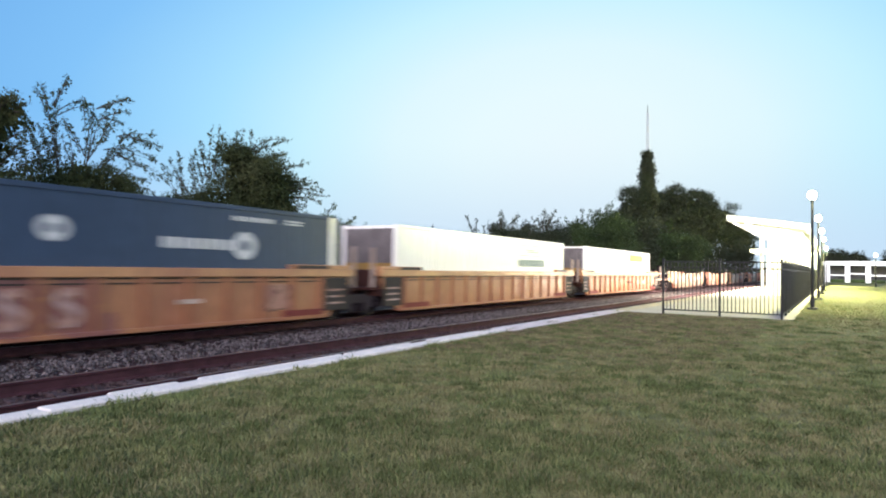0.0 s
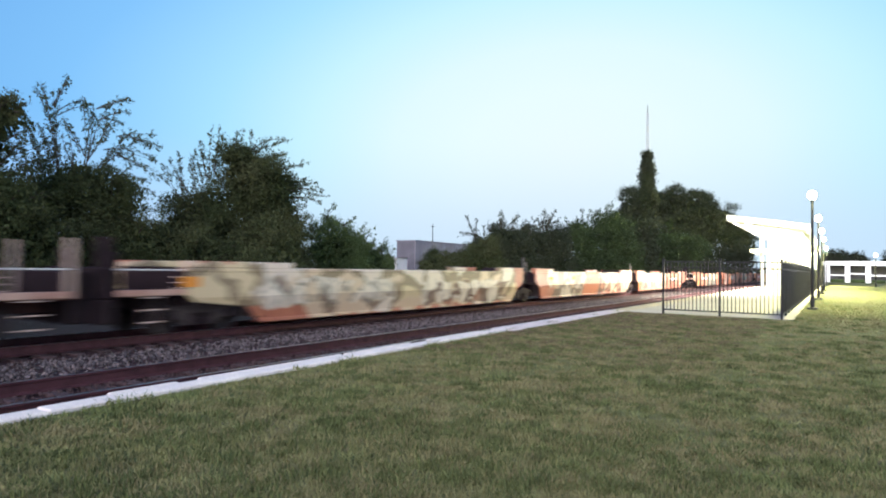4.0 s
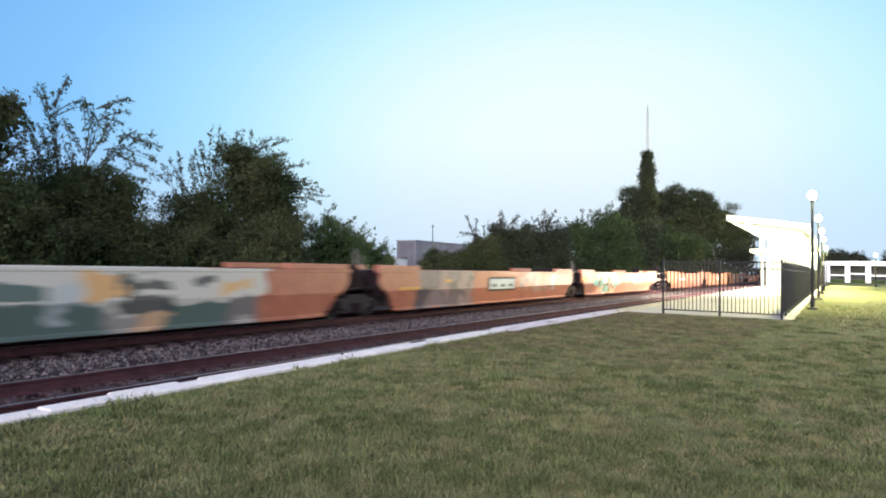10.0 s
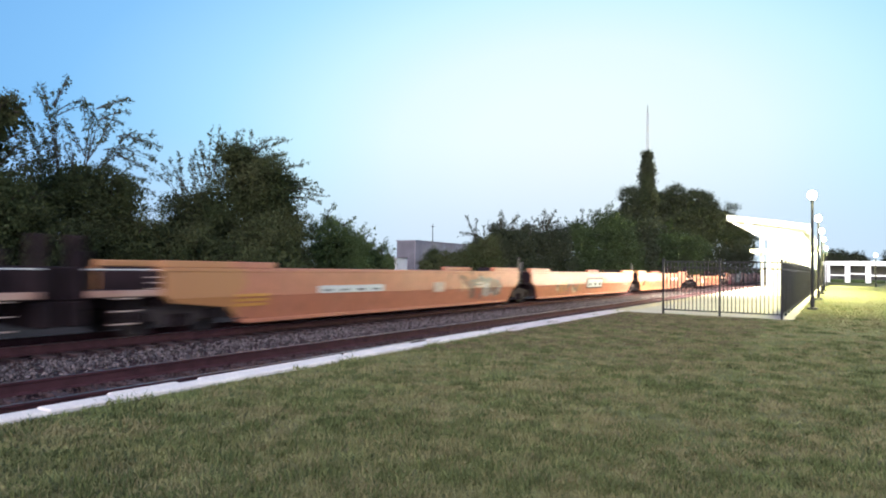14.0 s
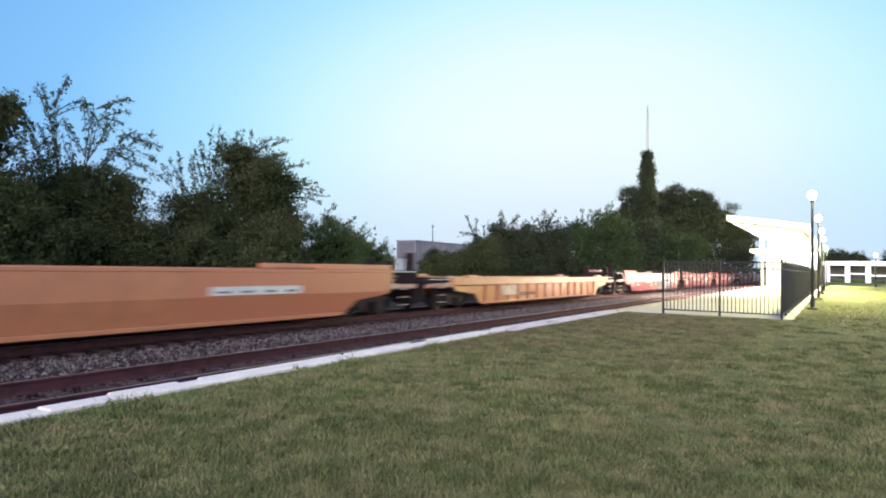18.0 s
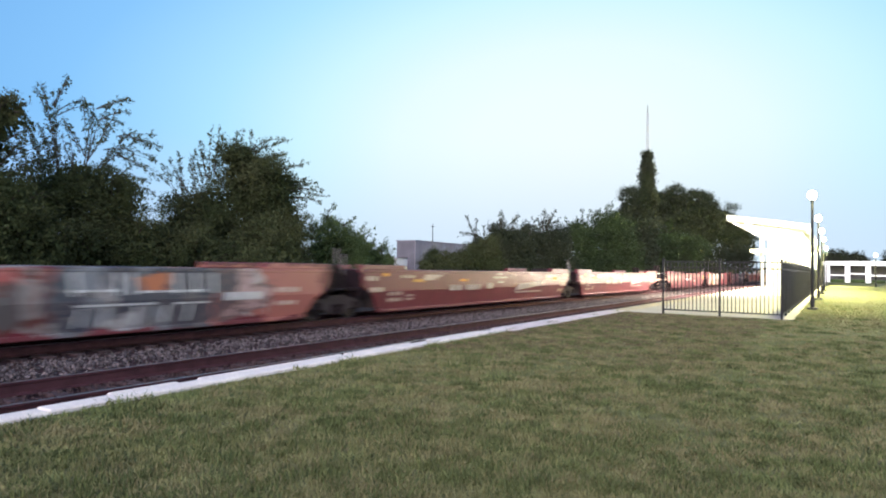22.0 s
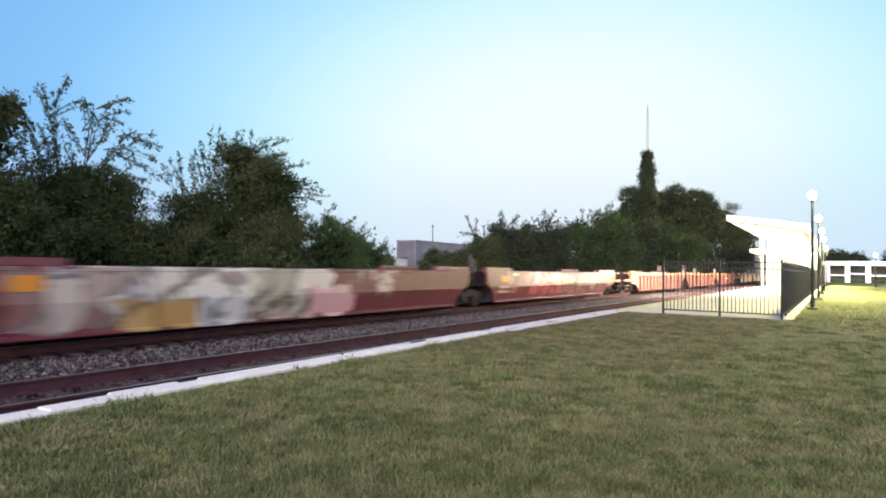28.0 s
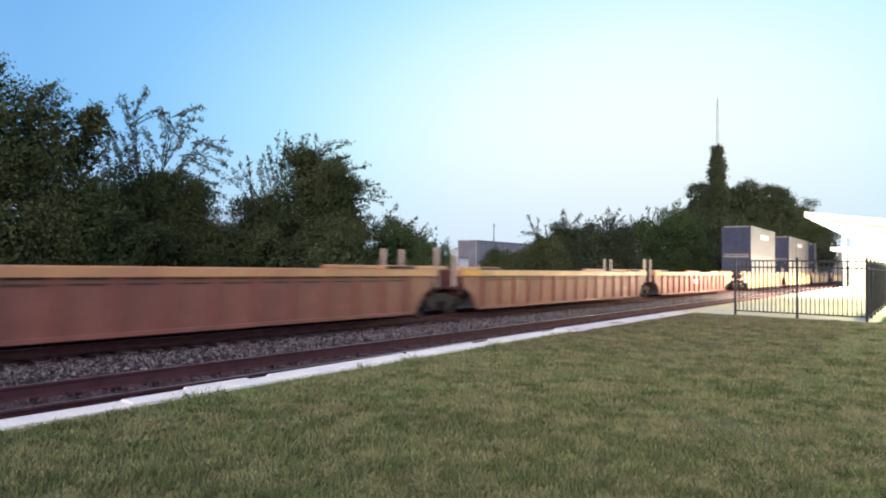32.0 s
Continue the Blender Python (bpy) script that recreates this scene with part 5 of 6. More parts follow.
# ---- containers ----
def container(label, mark, z, length, paint, faces=(), corrugated=False, high=2.9):
    """A box standing in a well, its middle at a mark along the train. Corner posts, rails, door gear and wall relief are parts."""
    c = keyed_thing("shipping_container", label, "shipping container", "containers on the train", mark)
    c.location.z = RAIL + z
    h, w = length / 2, 1.3
    body = part("body", Geo().box(-w + 0.03, w - 0.03, -h + 0.05, h - 0.05, 0.06, high - 0.03), paint, c)
    for s in (-1, 1):
        for e in (-1, 1):
            # Near-end posts of corrugated boxes share the ends' painted shade.
            part("corner_post", Geo().box(min(s * (w - 0.16), s * w), max(s * (w - 0.16), s * w), min(e * (h - 0.16), e * h), max(e * (h - 0.16), e * h), 0, high, 0.015), M["enddark"] if corrugated and e < 0 else paint, c)
        part("top_rail", Geo().box(min(s * (w - 0.1), s * w), max(s * (w - 0.1), s * w), -h + 0.16, h - 0.16, high - 0.12, high - 0.005, 0.01), paint, c)
        part("bottom_rail", Geo().box(min(s * (w - 0.1), s * w), max(s * (w - 0.1), s * w), -h + 0.16, h - 0.16, 0, 0.16, 0.01), paint, c)
        step = 0.28 if corrugated else 0.61
        k = int((length - 0.5) / step)
        g = Geo()
        x = s * (w - 0.03)
        for i in range(k):
            y = -h + 0.3 + i * step
            g.box(min(x, x + s * 0.012), max(x, x + s * 0.012), y, y + (0.13 if corrugated else 0.03), 0.16, high - 0.12)
        tagged(part("corrugation", g, paint, c), kind="stuff")
    for e in (-1, 1):
        y = e * (h - 0.05)
        g = Geo().box(-w + 0.16, w - 0.16, min(y, y + e * 0.015), max(y, y + e * 0.015), 0.18, high - 0.14)
        # Corrugated boxes have their ends, rods and bands darkened as shade.
        end = part("end_wall", g, M["door"] if paint is M["contwhite"] else M["enddark"] if corrugated else paint, c, "dark end doors, shade painted in on stacked boxes")
        for dx in (-0.75, -0.3, 0.3, 0.75):
            part("lock_rod", Geo().tube((dx, y + e * 0.045, 0.12), (dx, y + e * 0.045, high - 0.1), 0.02), M["enddark"] if corrugated else M["door"], end)
        for k in range(3):
            part("end_band", Geo().box(-w + 0.2, w - 0.2, min(y + e * 0.01, y + e * 0.03), max(y + e * 0.01, y + e * 0.03), 0.5 + k * 0.75, 0.75 + k * 0.75),
                 M["brown_mark"] if paint is M["contwhite"] and k == 1 else M["enddark"] if corrugated else M["door"], end)
    X = w - 0.012
    for f in faces:
        kind_f, y0, y1, z0, z1 = f[:5]
        if kind_f == "panel":
            part("advert_panel", Geo().box(X - 0.01, X + 0.004, y0, y1, z0, z1), M["yellow_mark"], c, "yellow panel with brown lettering")
            for i in range(2):
                a = z0 + (z1 - z0) * (0.16 + 0.4 * i)
                part("lettering", Geo().box(X, X + 0.008, y0 + (y1 - y0) * 0.25, y1 - (y1 - y0) * 0.2, a, a + (z1 - z0) * 0.2), M["brown_mark"], c)
        elif kind_f == "roundel":                          # plain round company mark
            g = Geo().lathe([(-0.005, (y1 - y0) / 2), (0.005, (y1 - y0) / 2)], 12, "x", (X, (y0 + y1) / 2, (z0 + z1) / 2))
            part("round_mark", g, M["white_mark"], c, "plain white round company mark")
            part("round_mark", Geo().lathe([(-0.005, (y1 - y0) / 5), (0.009, (y1 - y0) / 5)], 10, "x", (X, (y0 + y1) / 2, (z0 + z1) / 2)), M["contblue"], c)
        else:
            bars(c, X + 0.003, y0, y1, z0, z1, M[f[5]], f[6], 0.4, f[7])
    return c


# marks below count from the box's middle; the near face looks towards the lawn
container("dark slate-blue long container with white company marks", 14.6, 0.36, 16.15, M["contblue"], [
    ("lettering", 2.2, 4.4, 1.72, 1.98, "white_mark", 1, 9), ("roundel", 4.2, 4.95, 1.5, 2.2),
    ("lettering", 4.2, 5.6, 2.5, 2.62, "white_mark", 1, 4), ("lettering", 6.0, 6.6, 2.5, 2.66, "white_mark", 2, 0),
    ("roundel", -0.45, 0.1, 1.75, 2.3)])
part("white_end_post", Geo().box(1.29, 1.306, 7.82, 8.07, 0.05, 2.85), M["contwhite"], MOVERS[-1][0], "white corner post")
container("plain white long container with grey-green lettering", 33.93, 0.36, 16.15, M["contwhite"], [
    ("lettering", 2.1, 5.3, 1.5, 1.85, "grey_mark", 1, 12), ("lettering", 2.1, 5.3, 2.55, 2.59, "grey_mark", 1, 0),
    ("lettering", 2.1, 5.3, 2.04, 2.07, "grey_mark", 1, 0), ("lettering", 2.9, 4.6, 2.2, 2.42, "grey_mark", 2, 5)])
container("white long container with a yellow advert panel and grey lettering", 53.7, 0.36, 16.15, M["contwhite"], [
    ("panel", 2.0, 5.75, 2.1, 2.62), ("lettering", 2.25, 5.5, 1.6, 1.85, "grey_mark", 1, 9)])
for mark, long in ((37.70 * SPEED + 6.3, 12.19), (39.36 * SPEED + 8.1, 16.15), (41.08 * SPEED + 8.1, 16.15), (42.85 * SPEED + 8.1, 16.15)):
    for z in (0.36, 3.27):
        container("pale grey container at the bottom of a stack" if z < 1 else "grey-blue container stacked on top, with white company mark", mark, z, long, M["contgrey"] if z > 1 else M["contpale"],
                  [("lettering", -1.5, 2.6, 1.75, 2.25, "white_mark", 1, 6)] if z > 1 else [], True)


# ---- platform, fence, station ----
PY = 22.0
platform = thing("platform", "long pale concrete station platform", "platform", kind="structure")
for y0 in range(0, 30):
    a = PY + y0 * 5.0
    part("slab", Geo().box(-6.2, -1.05, a + 0.006, a + 4.994, -0.4, 0.01, 0.01), M["platform"], platform)
    part("edge_strip", Geo().box(-6.84, -6.206, a + 0.006, a + 4.994, -0.5, 0.012, 0.01), M["edge"], platform, "worn yellow platform edge")

POST = Geo().box(-0.035, 0.035, -0.035, 0.035, 0, 1.86, 0.006).box(-0.045, 0.045, -0.045, 0.045, 1.86, 1.9, 0.012).mesh("post", M["black"])
PICKET = Geo().box(-0.0125, 0.0125, -0.0125, 0.0125, 0.12, 1.78).mesh("picket", M["black"])


fence = thing("platform_fence", "black powder-coated metal picket fence round the platform", "fence")


def fence_panel(x, y, along_x, length=1.796, pickets=True):
    """A panel of the fence from a post on: three rails, its pickets and the post."""
    d = Vector((1, 0, 0)) if along_x else Vector((0, 1, 0))
    g = Geo()
    for z in (0.14, 1.58, 1.79):
        if along_x:
            g.box(0.036, length - 0.036, -0.018, 0.018, z - 0.02, z + 0.02)
        else:
            g.box(-0.018, 0.018, 0.036, length - 0.036, z - 0.02, z + 0.02)
    f = part("fence_panel", g, M["black"], fence, at=(x, y, 0.0))
    part("post", POST, None, f)
    n = 15
    if pickets:
        for i in range(1, n):
            part("picket", PICKET, None, f, at=d * (length * i / n))
    else:
        g = Geo()
        for i in range(1, n):
            q = d * (length * i / n)
            g.box(q.x - 0.0125, q.x + 0.0125, q.y - 0.0125, q.y + 0.0125, 0.12, 1.78)
        tagged(part("pickets", g, M["black"], f), kind="stuff")
    return f


for i in range(2):
    fence_panel(-4.96 + i * 1.796, PY + 0.03, True)
for i in range(62):
    fence_panel(-1.366, PY + 0.03 + i * 1.83, False, 1.83, i < 12)
part("post", POST, None, fence, at=(-1.366, PY + 0.03 + 62 * 1.83, 0))


def lamp_post(y, power):
    """A black platform lamp with a round glowing head."""
    p = thing("lamp_post", "black lamp post with a glowing globe on a square base", "street lamp", "platform lamps", at=(-0.72, y, 0))
    part("base_plate", Geo().box(-0.19, 0.19, -0.19, 0.19, -0.02, 0.09, 0.02), M["black"], p)
    part("pole", Geo().lathe([(0.09, 0.085), (0.5, 0.075), (0.55, 0.058), (4.35, 0.045), (4.42, 0.07), (4.5, 0.07)], 12, "z"), M["black"], p)
    part("globe", Geo().lathe([(4.5, 0.06), (4.54, 0.11), (4.62, 0.15), (4.72, 0.16), (4.81, 0.12), (4.86, 0.05)], 14, "z"), M["lampglow"], p, "glowing white globe", smooth=True)
    d = bpy.data.lights.new("lamp_light", "POINT")
    d.energy, d.color, d.shadow_soft_size = power, (1.0, 0.92, 0.28), 0.34
    new("lamp_light", d).location = (-0.72, y, 4.72)
    return p


for i, y in enumerate((29.3, 41.5, 53.7, 65.9, 90.3)):
    lamp_post(y, (2000, 3600, 6500, 9000, 11000)[i])

# canopy over the platform and the lit station house under it
CY0, CY1 = 45.0, 96.0
canopy = thing("platform_canopy", "white metal platform canopy with brightly lit underside", "canopy", at=(-3.6, CY0, 0))
xl, xr = -2.4, 2.3
zl, zr = 5.2, 4.45
roof_prof = [(xl, zl - 0.12), (xr, zr - 0.12), (xr, zr + 0.1), (xl, zl + 0.1)]
part("roof", Geo().run(roof_prof, 0, CY1 - CY0), M["roof"], canopy)
part("fascia", Geo().run([(xl - 0.05, zl - 0.22), (xr + 0.05, zr - 0.22), (xr + 0.05, zr + 0.13), (xl - 0.05, zl + 0.13)], -0.06, -0.005), M["white"], canopy)
part("eave", Geo().box(xl - 0.06, xl - 0.005, 0, CY1 - CY0, zl - 0.22, zl + 0.13), M["white"], canopy)
for i in range(9):
    y = 0.8 + i * 6.1
    part("column", Geo().box(-0.5, -0.3, y - 0.1, y + 0.1, 0, 4.85, 0.02), M["white"], canopy)
    part("crossbeam", Geo().run([(xl + 0.1, zl - 0.34), (xr - 0.1, zr - 0.34), (xr - 0.1, zr - 0.125), (xl + 0.1, zl - 0.125)], y - 0.07, y + 0.07), M["white"], canopy)
    if i < 8:
        part("tube_light", Geo().box(-1.6, -1.3, y + 1.5, y + 4.5, 4.72, 4.78, 0.01), M["lampglow"], canopy, "glowing tube light")
for y, watts in ((49.0, 4500), (58.0, 4200), (70.0, 4800), (84.0, 5600), (93.0, 5600)):
    d = bpy.data.lights.new("canopy_light", "AREA")
    d.shape, d.size, d.size_y, d.energy, d.color = "RECTANGLE", 3.6, 6.0, watts, (1.0, 0.87, 0.55)
    d.spread = radians(140)
    new("canopy_light", d).matrix_world = look(Vector((-4.1, y, 4.5)), Vector((-4.9, y, 0)))

house = thing("station_house", "white station house under the canopy", "building", at=(0, 0, 0))
part("wall", Geo().box(-3.45, -1.75, 46.2, 90, 0, 4.3, 0.02), M["white"], house)
part("plinth", Geo().box(-3.48, -1.72, 46.17, 90.03, 0, 0.4), M["concrete"], house)
for y in (49, 54, 60, 67, 75, 83):
    w = part("window", Geo().box(-3.5, -3.452, y, y + 1.6, 1.0, 2.3), M["white"], house)
    part("pane", Geo().box(-3.515, -3.502, y + 0.1, y + 1.5, 1.1, 2.2), M["glass"], w)

kiosk = thing("waiting_shelter", "open white shelter with a flat overhanging roof", "shelter", at=(-4.12, 44.9, 0))
part("roof", Geo().box(-0.5, 0.62, -0.2, 3.4, 2.8, 3.03, 0.02), M["white"], kiosk)
part("hanger", Geo().box(0.02, 0.16, 1.4, 1.6, 3.031, 4.85, 0.01), M["white"], kiosk)
for dx, dy in ((0.52, 0.1), (0.52, 3.1)):
    part("column", Geo().box(dx - 0.07, dx + 0.07, dy - 0.07, dy + 0.07, 0.01, 2.798, 0.01), M["white"], kiosk)

# ---- far white arcade, with a globe lamp before it ----
hall = thing("arcade_building", "low white arcade building with dark openings", "building", at=(-1.45, 140.0, 0))
part("roof", Geo().box(-0.4, 30, -0.5, 9, 3.3, 4.05, 0.03), M["white"], hall)
part("back_wall", Geo().box(0, 29.6, 8.0, 8.3, 0, 3.3), M["shedend"], hall)
for i in range(9):
    x = 0.1 + i * 3.25
    part("pillar", Geo().box(x, x + 0.8, 0, 0.7, 0, 3.3, 0.03), M["white"], hall)
    if i < 8:
        part("opening_rail", Geo().box(x + 0.8, x + 3.25, 0.3, 0.5, 1.3 + 0.3 * (i % 2), 1.5 + 0.3 * (i % 2)), M["white"], hall)
        part("hedge", Geo().box(x + 0.9, x + 3.1, -0.9, -0.2, 0, 0.6, 0.12), M["leaf2"], hall)
d = bpy.data.lights.new("arcade_light", "AREA")
d.shape, d.size, d.size_y, d.energy, d.color = "RECTANGLE", 24, 2, 800, (1, 0.95, 0.8)
new("arcade_light", d).matrix_world = look(Vector((12, 137.0, 3.9)), Vector((12, 140.5, 1.0)))
g = thing("globe_lamp", "tall lamp post with a white glowing globe before the arcade", "street lamp", at=(4.4, 92, 0))
part("pole", Geo().lathe([(0, 0.09), (3.7, 0.06)], 10, "z"), M["black"], g)
part("globe", Geo().lathe([(3.7, 0.06), (3.78, 0.17), (3.93, 0.23), (4.08, 0.17), (4.16, 0.06)], 14, "z"), M["farglow"], g, "glowing white globe", smooth=True)

# ---- grey shed behind the bushes ----
shed = thing("grey_shed", "long grey corrugated shed behind the bushes", "building", at=(-40, 57.0, 0))
part("side_wall", Geo().box(-0.1, 0, 0, 34, 0, 4.45), M["shed"], shed)
part("end_wall", Geo().box(-2.65, -0.101, 0, 0.1, 0, 4.45), M["shedend"], shed)
part("far_wall", Geo().box(-2.65, -2.55, 0.101, 34, 0, 4.45), M["shed"], shed)
part("roof", Geo().box(-2.72, 0.07, -0.1, 34.1, 4.453, 4.57, 0.02), M["shed"], shed)
rib = Geo().box(0.001, 0.05, -0.06, 0.06, 0, 4.4).mesh("wall_rib", M["shed"])
for i in range(34):
    part("wall_rib", rib, None, shed, at=(0, 0.5 + i, 0))
annex = thing("white_annex", "low white shed annex", "building", at=(-38.5, 51.5, 0))
part("wall", Geo().box(-3.2, 0, 0, 1.9, 0, 2.4), M["white"], annex)
part("roof", Geo().box(-3.3, 0.1, -0.1, 1.95, 2.402, 2.5), M["shed"], annex)
mast = thing("thin_antenna", "thin antenna pole on the shed roof", "antenna", at=(-41, 62.0, 4.57))
part("pole", Geo().tube((0, 0, 0), (0, 0, 2.2), 0.05, 0.04), M["steel"], mast)
part("cross_arm", Geo().tube((-0.25, 0, 1.9), (0.25, 0, 1.9), 0.03), M["steel"], mast)


# ---- trees ----
def leaves(pts, size, rg):
    """Small four-cornered leaves at the points, turned every way."""
    n = len(pts)
    u = rg.normal(size=(n, 3))
    u /= np.linalg.norm(u, axis=1)[:, None]
    w = np.cross(u, rg.normal(size=(n, 3)))
    w /= np.linalg.norm(w, axis=1)[:, None]
    s = size * rg.uniform(0.6, 1.3, n)[:, None]
    return np.stack([pts - u * s, pts + w * s * 0.5, pts + u * s, pts - w * s * 0.5], 1).reshape(-1, 3)


def tree(name, label, category, at, turn, blobs, leaf="leaf", size=0.11, trunk=(0.2, 3.0), shoots=(), seed=1, group="", limbs=True, sprays=()):
    """A tree: blobs (across, away, up, radius across, radius away, radius up, clumps, leaves a clump) make the crown;
    shoots (foot across, away, up, tip across, away, up, count, spread) are thin leafy branches that stand out of it;
    sprays (foot across, up, tip across, up, bend) are single arching branches with leafy side twigs."""
    rg = np.random.default_rng(seed)
    ob = thing(name, label, category, group, at=(*at, 0.0))
    ob.rotation_euler = (0, 0, radians(turn))
    wood = Geo()
    wood.tube((0, 0, -0.6), (0.1, 0, trunk[1] * 0.5), trunk[0], trunk[0] * 0.8, 9)
    wood.tube((0.1, 0, trunk[1] * 0.48), (0, 0, trunk[1]), trunk[0] * 0.8, trunk[0] * 0.6, 9)
    pts, core, fine = [], [], []
    for a, d, z, ra, rd, rz, nc, nl in blobs:
        c = np.array((a, d, z))
        if limbs:
            p0, p2 = Vector((0, 0, trunk[1] * 0.85)), Vector((a, d, z))
            p1 = (p0 + p2) / 2 + Vector((0, 0, 0.25 * abs(a)))
            wood.tube(p0, p1, trunk[0] * 0.5, trunk[0] * 0.33, 6)
            wood.tube(p1, p2, trunk[0] * 0.33, trunk[0] * 0.12, 6)
        nb = 15                                            # lobes that catch the light one by one
        lb = rg.normal(size=(nb, 3))
        lb /= np.linalg.norm(lb, axis=1)[:, None]
        lb *= rg.uniform(0.6, 0.86, nb)[:, None]
        lr = rg.uniform(0.3, 0.46, nb)
        k = rg.integers(0, nb, nc)
        q = rg.normal(size=(nc, 3)) + lb[k] * 0.6 + np.array((0, 0, 0.25))
        q /= np.linalg.norm(q, axis=1)[:, None]
        q = lb[k] + q * (lr[k] * rg.uniform(0.75, 1.06, nc))[:, None]
        cc = c + q * np.array((ra, rd, rz))
        cc = cc[cc[:, 2] > 0.15]
        if limbs:
            for k in range(0, len(cc), 14):
                e = Vector(cc[k])
                wood.tube(Vector((a, d, z)) * 0.75 + e * 0.25, e, 0.035, 0.012, 4)
        r0 = min(0.045 * (ra + rd + rz), 0.36)
        nl = int(nl * (2.3 if size < 0.14 else 1.5))
        pts.append((cc[:, None] + rg.normal(size=(len(cc), nl, 3)) * np.array((r0, r0, r0 * 0.75))).reshape(-1, 3))
        nk = int(nc * 11)
        q = rg.normal(size=(nk, 3))
        q /= np.linalg.norm(q, axis=1)[:, None]
        cc = c + q * (rg.random(nk) ** 0.45 * 0.78)[:, None] * np.array((ra, rd, rz))
        core.append(cc[cc[:, 2] > 0.2])
    for a0, d0, z0, a1, d1, z1, k, spread in shoots:
        for i in range(k):
            p0 = np.array((a0, d0, z0)) + rg.normal(0, spread * 0.5, 3)
            p1 = np.array((a1, d1, z1)) + rg.normal(0, spread, 3) * np.array((1, 1, 0.55))
            pm = (p0 + p1) / 2 + rg.normal(0, 0.12, 3) * np.linalg.norm(p1 - p0) * 0.5
            wood.tube(p0, pm, 0.022, 0.014, 4)
            wood.tube(pm, p1, 0.014, 0.006, 4)
            ln = np.linalg.norm(p1 - p0)
            t = rg.uniform(0.15, 1.03, int(46 * ln))[:, None]
            cur = (1 - t) ** 2 * p0 + 2 * t * (1 - t) * (2 * pm - (p0 + p1) / 2) + t ** 2 * p1
            fine.append(cur + rg.normal(0, 0.07, cur.shape))
            for j in range(int(2 * ln)):
                tt = rg.uniform(0.3, 0.9)
                s = (1 - tt) ** 2 * p0 + 2 * tt * (1 - tt) * (2 * pm - (p0 + p1) / 2) + tt ** 2 * p1
                e = s + (p1 - p0) / ln * rg.uniform(0.2, 0.5) + rg.normal(0, 0.25, 3)
                wood.tube(s, e, 0.008, 0.005, 3)
                tq = rg.uniform(0.2, 1.05, 6)[:, None]
                fine.append(s + (e - s) * tq + rg.normal(0, 0.04, (6, 3)))
    more = [(a0 + rg.normal(0, 0.1), z0, a1 + rg.normal(0, 0.22), z1 - rg.uniform(0.0, 0.5), bend + rg.normal(0, 0.08)) for a0, z0, a1, z1, bend in sprays]
    for a0, z0, a1, z1, bend in list(sprays) + more:
        p0 = np.array((a0, rg.normal(0, 0.25), z0))
        p1 = np.array((a1, rg.normal(0, 0.4), z1))
        ln = np.linalg.norm(p1 - p0)
        pm = (p0 + p1) / 2 + np.array((0, 0, bend * ln)) + rg.normal(0, 0.04, 3) * ln
        arc = lambda t: (1 - t) ** 2 * p0 + 2 * t * (1 - t) * pm + t ** 2 * p1
        for j in range(5):
            wood.tube(arc(j / 5), arc((j + 1) / 5), 0.026 - 0.0045 * j, 0.0215 - 0.0045 * j, 4)
        for j in range(max(4, int(11 * ln * 0.105 / size))):
            t = rg.uniform(0.12, 1.0)
            q = arc(t)
            way = (p1 - p0) / ln * rg.uniform(0.3, 0.9) + rg.normal(0, 0.55, 3)
            way /= np.linalg.norm(way)
            tip = q + way * rg.uniform(0.12, 0.34) * (1.25 - 0.6 * t) * size / 0.105
            wood.tube(q, tip, 0.008, 0.004, 3)
            u = rg.uniform(0.2, 1.1, 6)[:, None]
            fine.append(q + (tip - q) * u + rg.normal(0, 0.035, (6, 3)))
    part("trunk", wood, M["bark"], ob, "grey-brown trunk with forking limbs")
    crown = part("crown", cloud("crown", np.concatenate([leaves(np.concatenate(pts), size * 0.5, rg), leaves(np.concatenate(core), size * 1.15, rg)] +
                                               ([leaves(np.concatenate(fine), size * 0.5, rg)] if fine else [])), 4, M[leaf]), None, ob, "uneven leafy crown with gaps")
    return ob


# dense roadside trees behind the tracks, from the shot's start of the line onwards
tree("dense_tree", "tall dense dark-green tree overgrown with vines", "tree", (-26, 6.4), 70, [
    (0, 0, 5.2, 2.7, 2.6, 2.9, 330, 34), (-2.6, 0.5, 5.0, 2.6, 2.4, 3.2, 260, 34), (0.8, 0, 2.2, 3.4, 2.4, 2.2, 300, 34), (2.2, 0, 5.4, 1.5, 1.6, 2.2, 110, 26), (3.4, 0, 2.6, 1.4, 1.9, 2.2, 170, 34), (3.75, 0.2, 6.6, 0.6, 0.6, 0.8, 22, 20), (3.35, 0.2, 5.5, 0.65, 0.7, 0.9, 20, 20), (4.6, 0, 1.8, 1.5, 1.7, 1.7, 130, 32)],
    "leaf", 0.12, (0.26, 4), [(0.3, 0, 7.4, 0.4, 0, 8.5, 8, 0.5), (1.6, 0, 6.6, 2.3, 0, 7.7, 7, 0.35), (-1.5, 0, 7.6, -1.6, 0, 8.8, 6, 0.5)], 11, sprays=[
        (3.4, 6.5, 3.7, 7.6, 0.05), (3.7, 6.7, 4.4, 7.0, 0.1), (3.6, 5.6, 4.5, 6.4, 0.1), (3.7, 5.0, 4.6, 5.8, 0.1), (3.8, 4.4, 4.7, 5.2, 0.1), (3.7, 3.6, 4.7, 4.5, 0.1), (4.1, 3.2, 5.0, 4.0, 0.1), (3.4, 4.4, 4.2, 5.7, 0.1), (3.3, 3.8, 4.1, 4.7, 0.05),
        (4.3, 3.2, 4.6, 4.3, 0.0)])
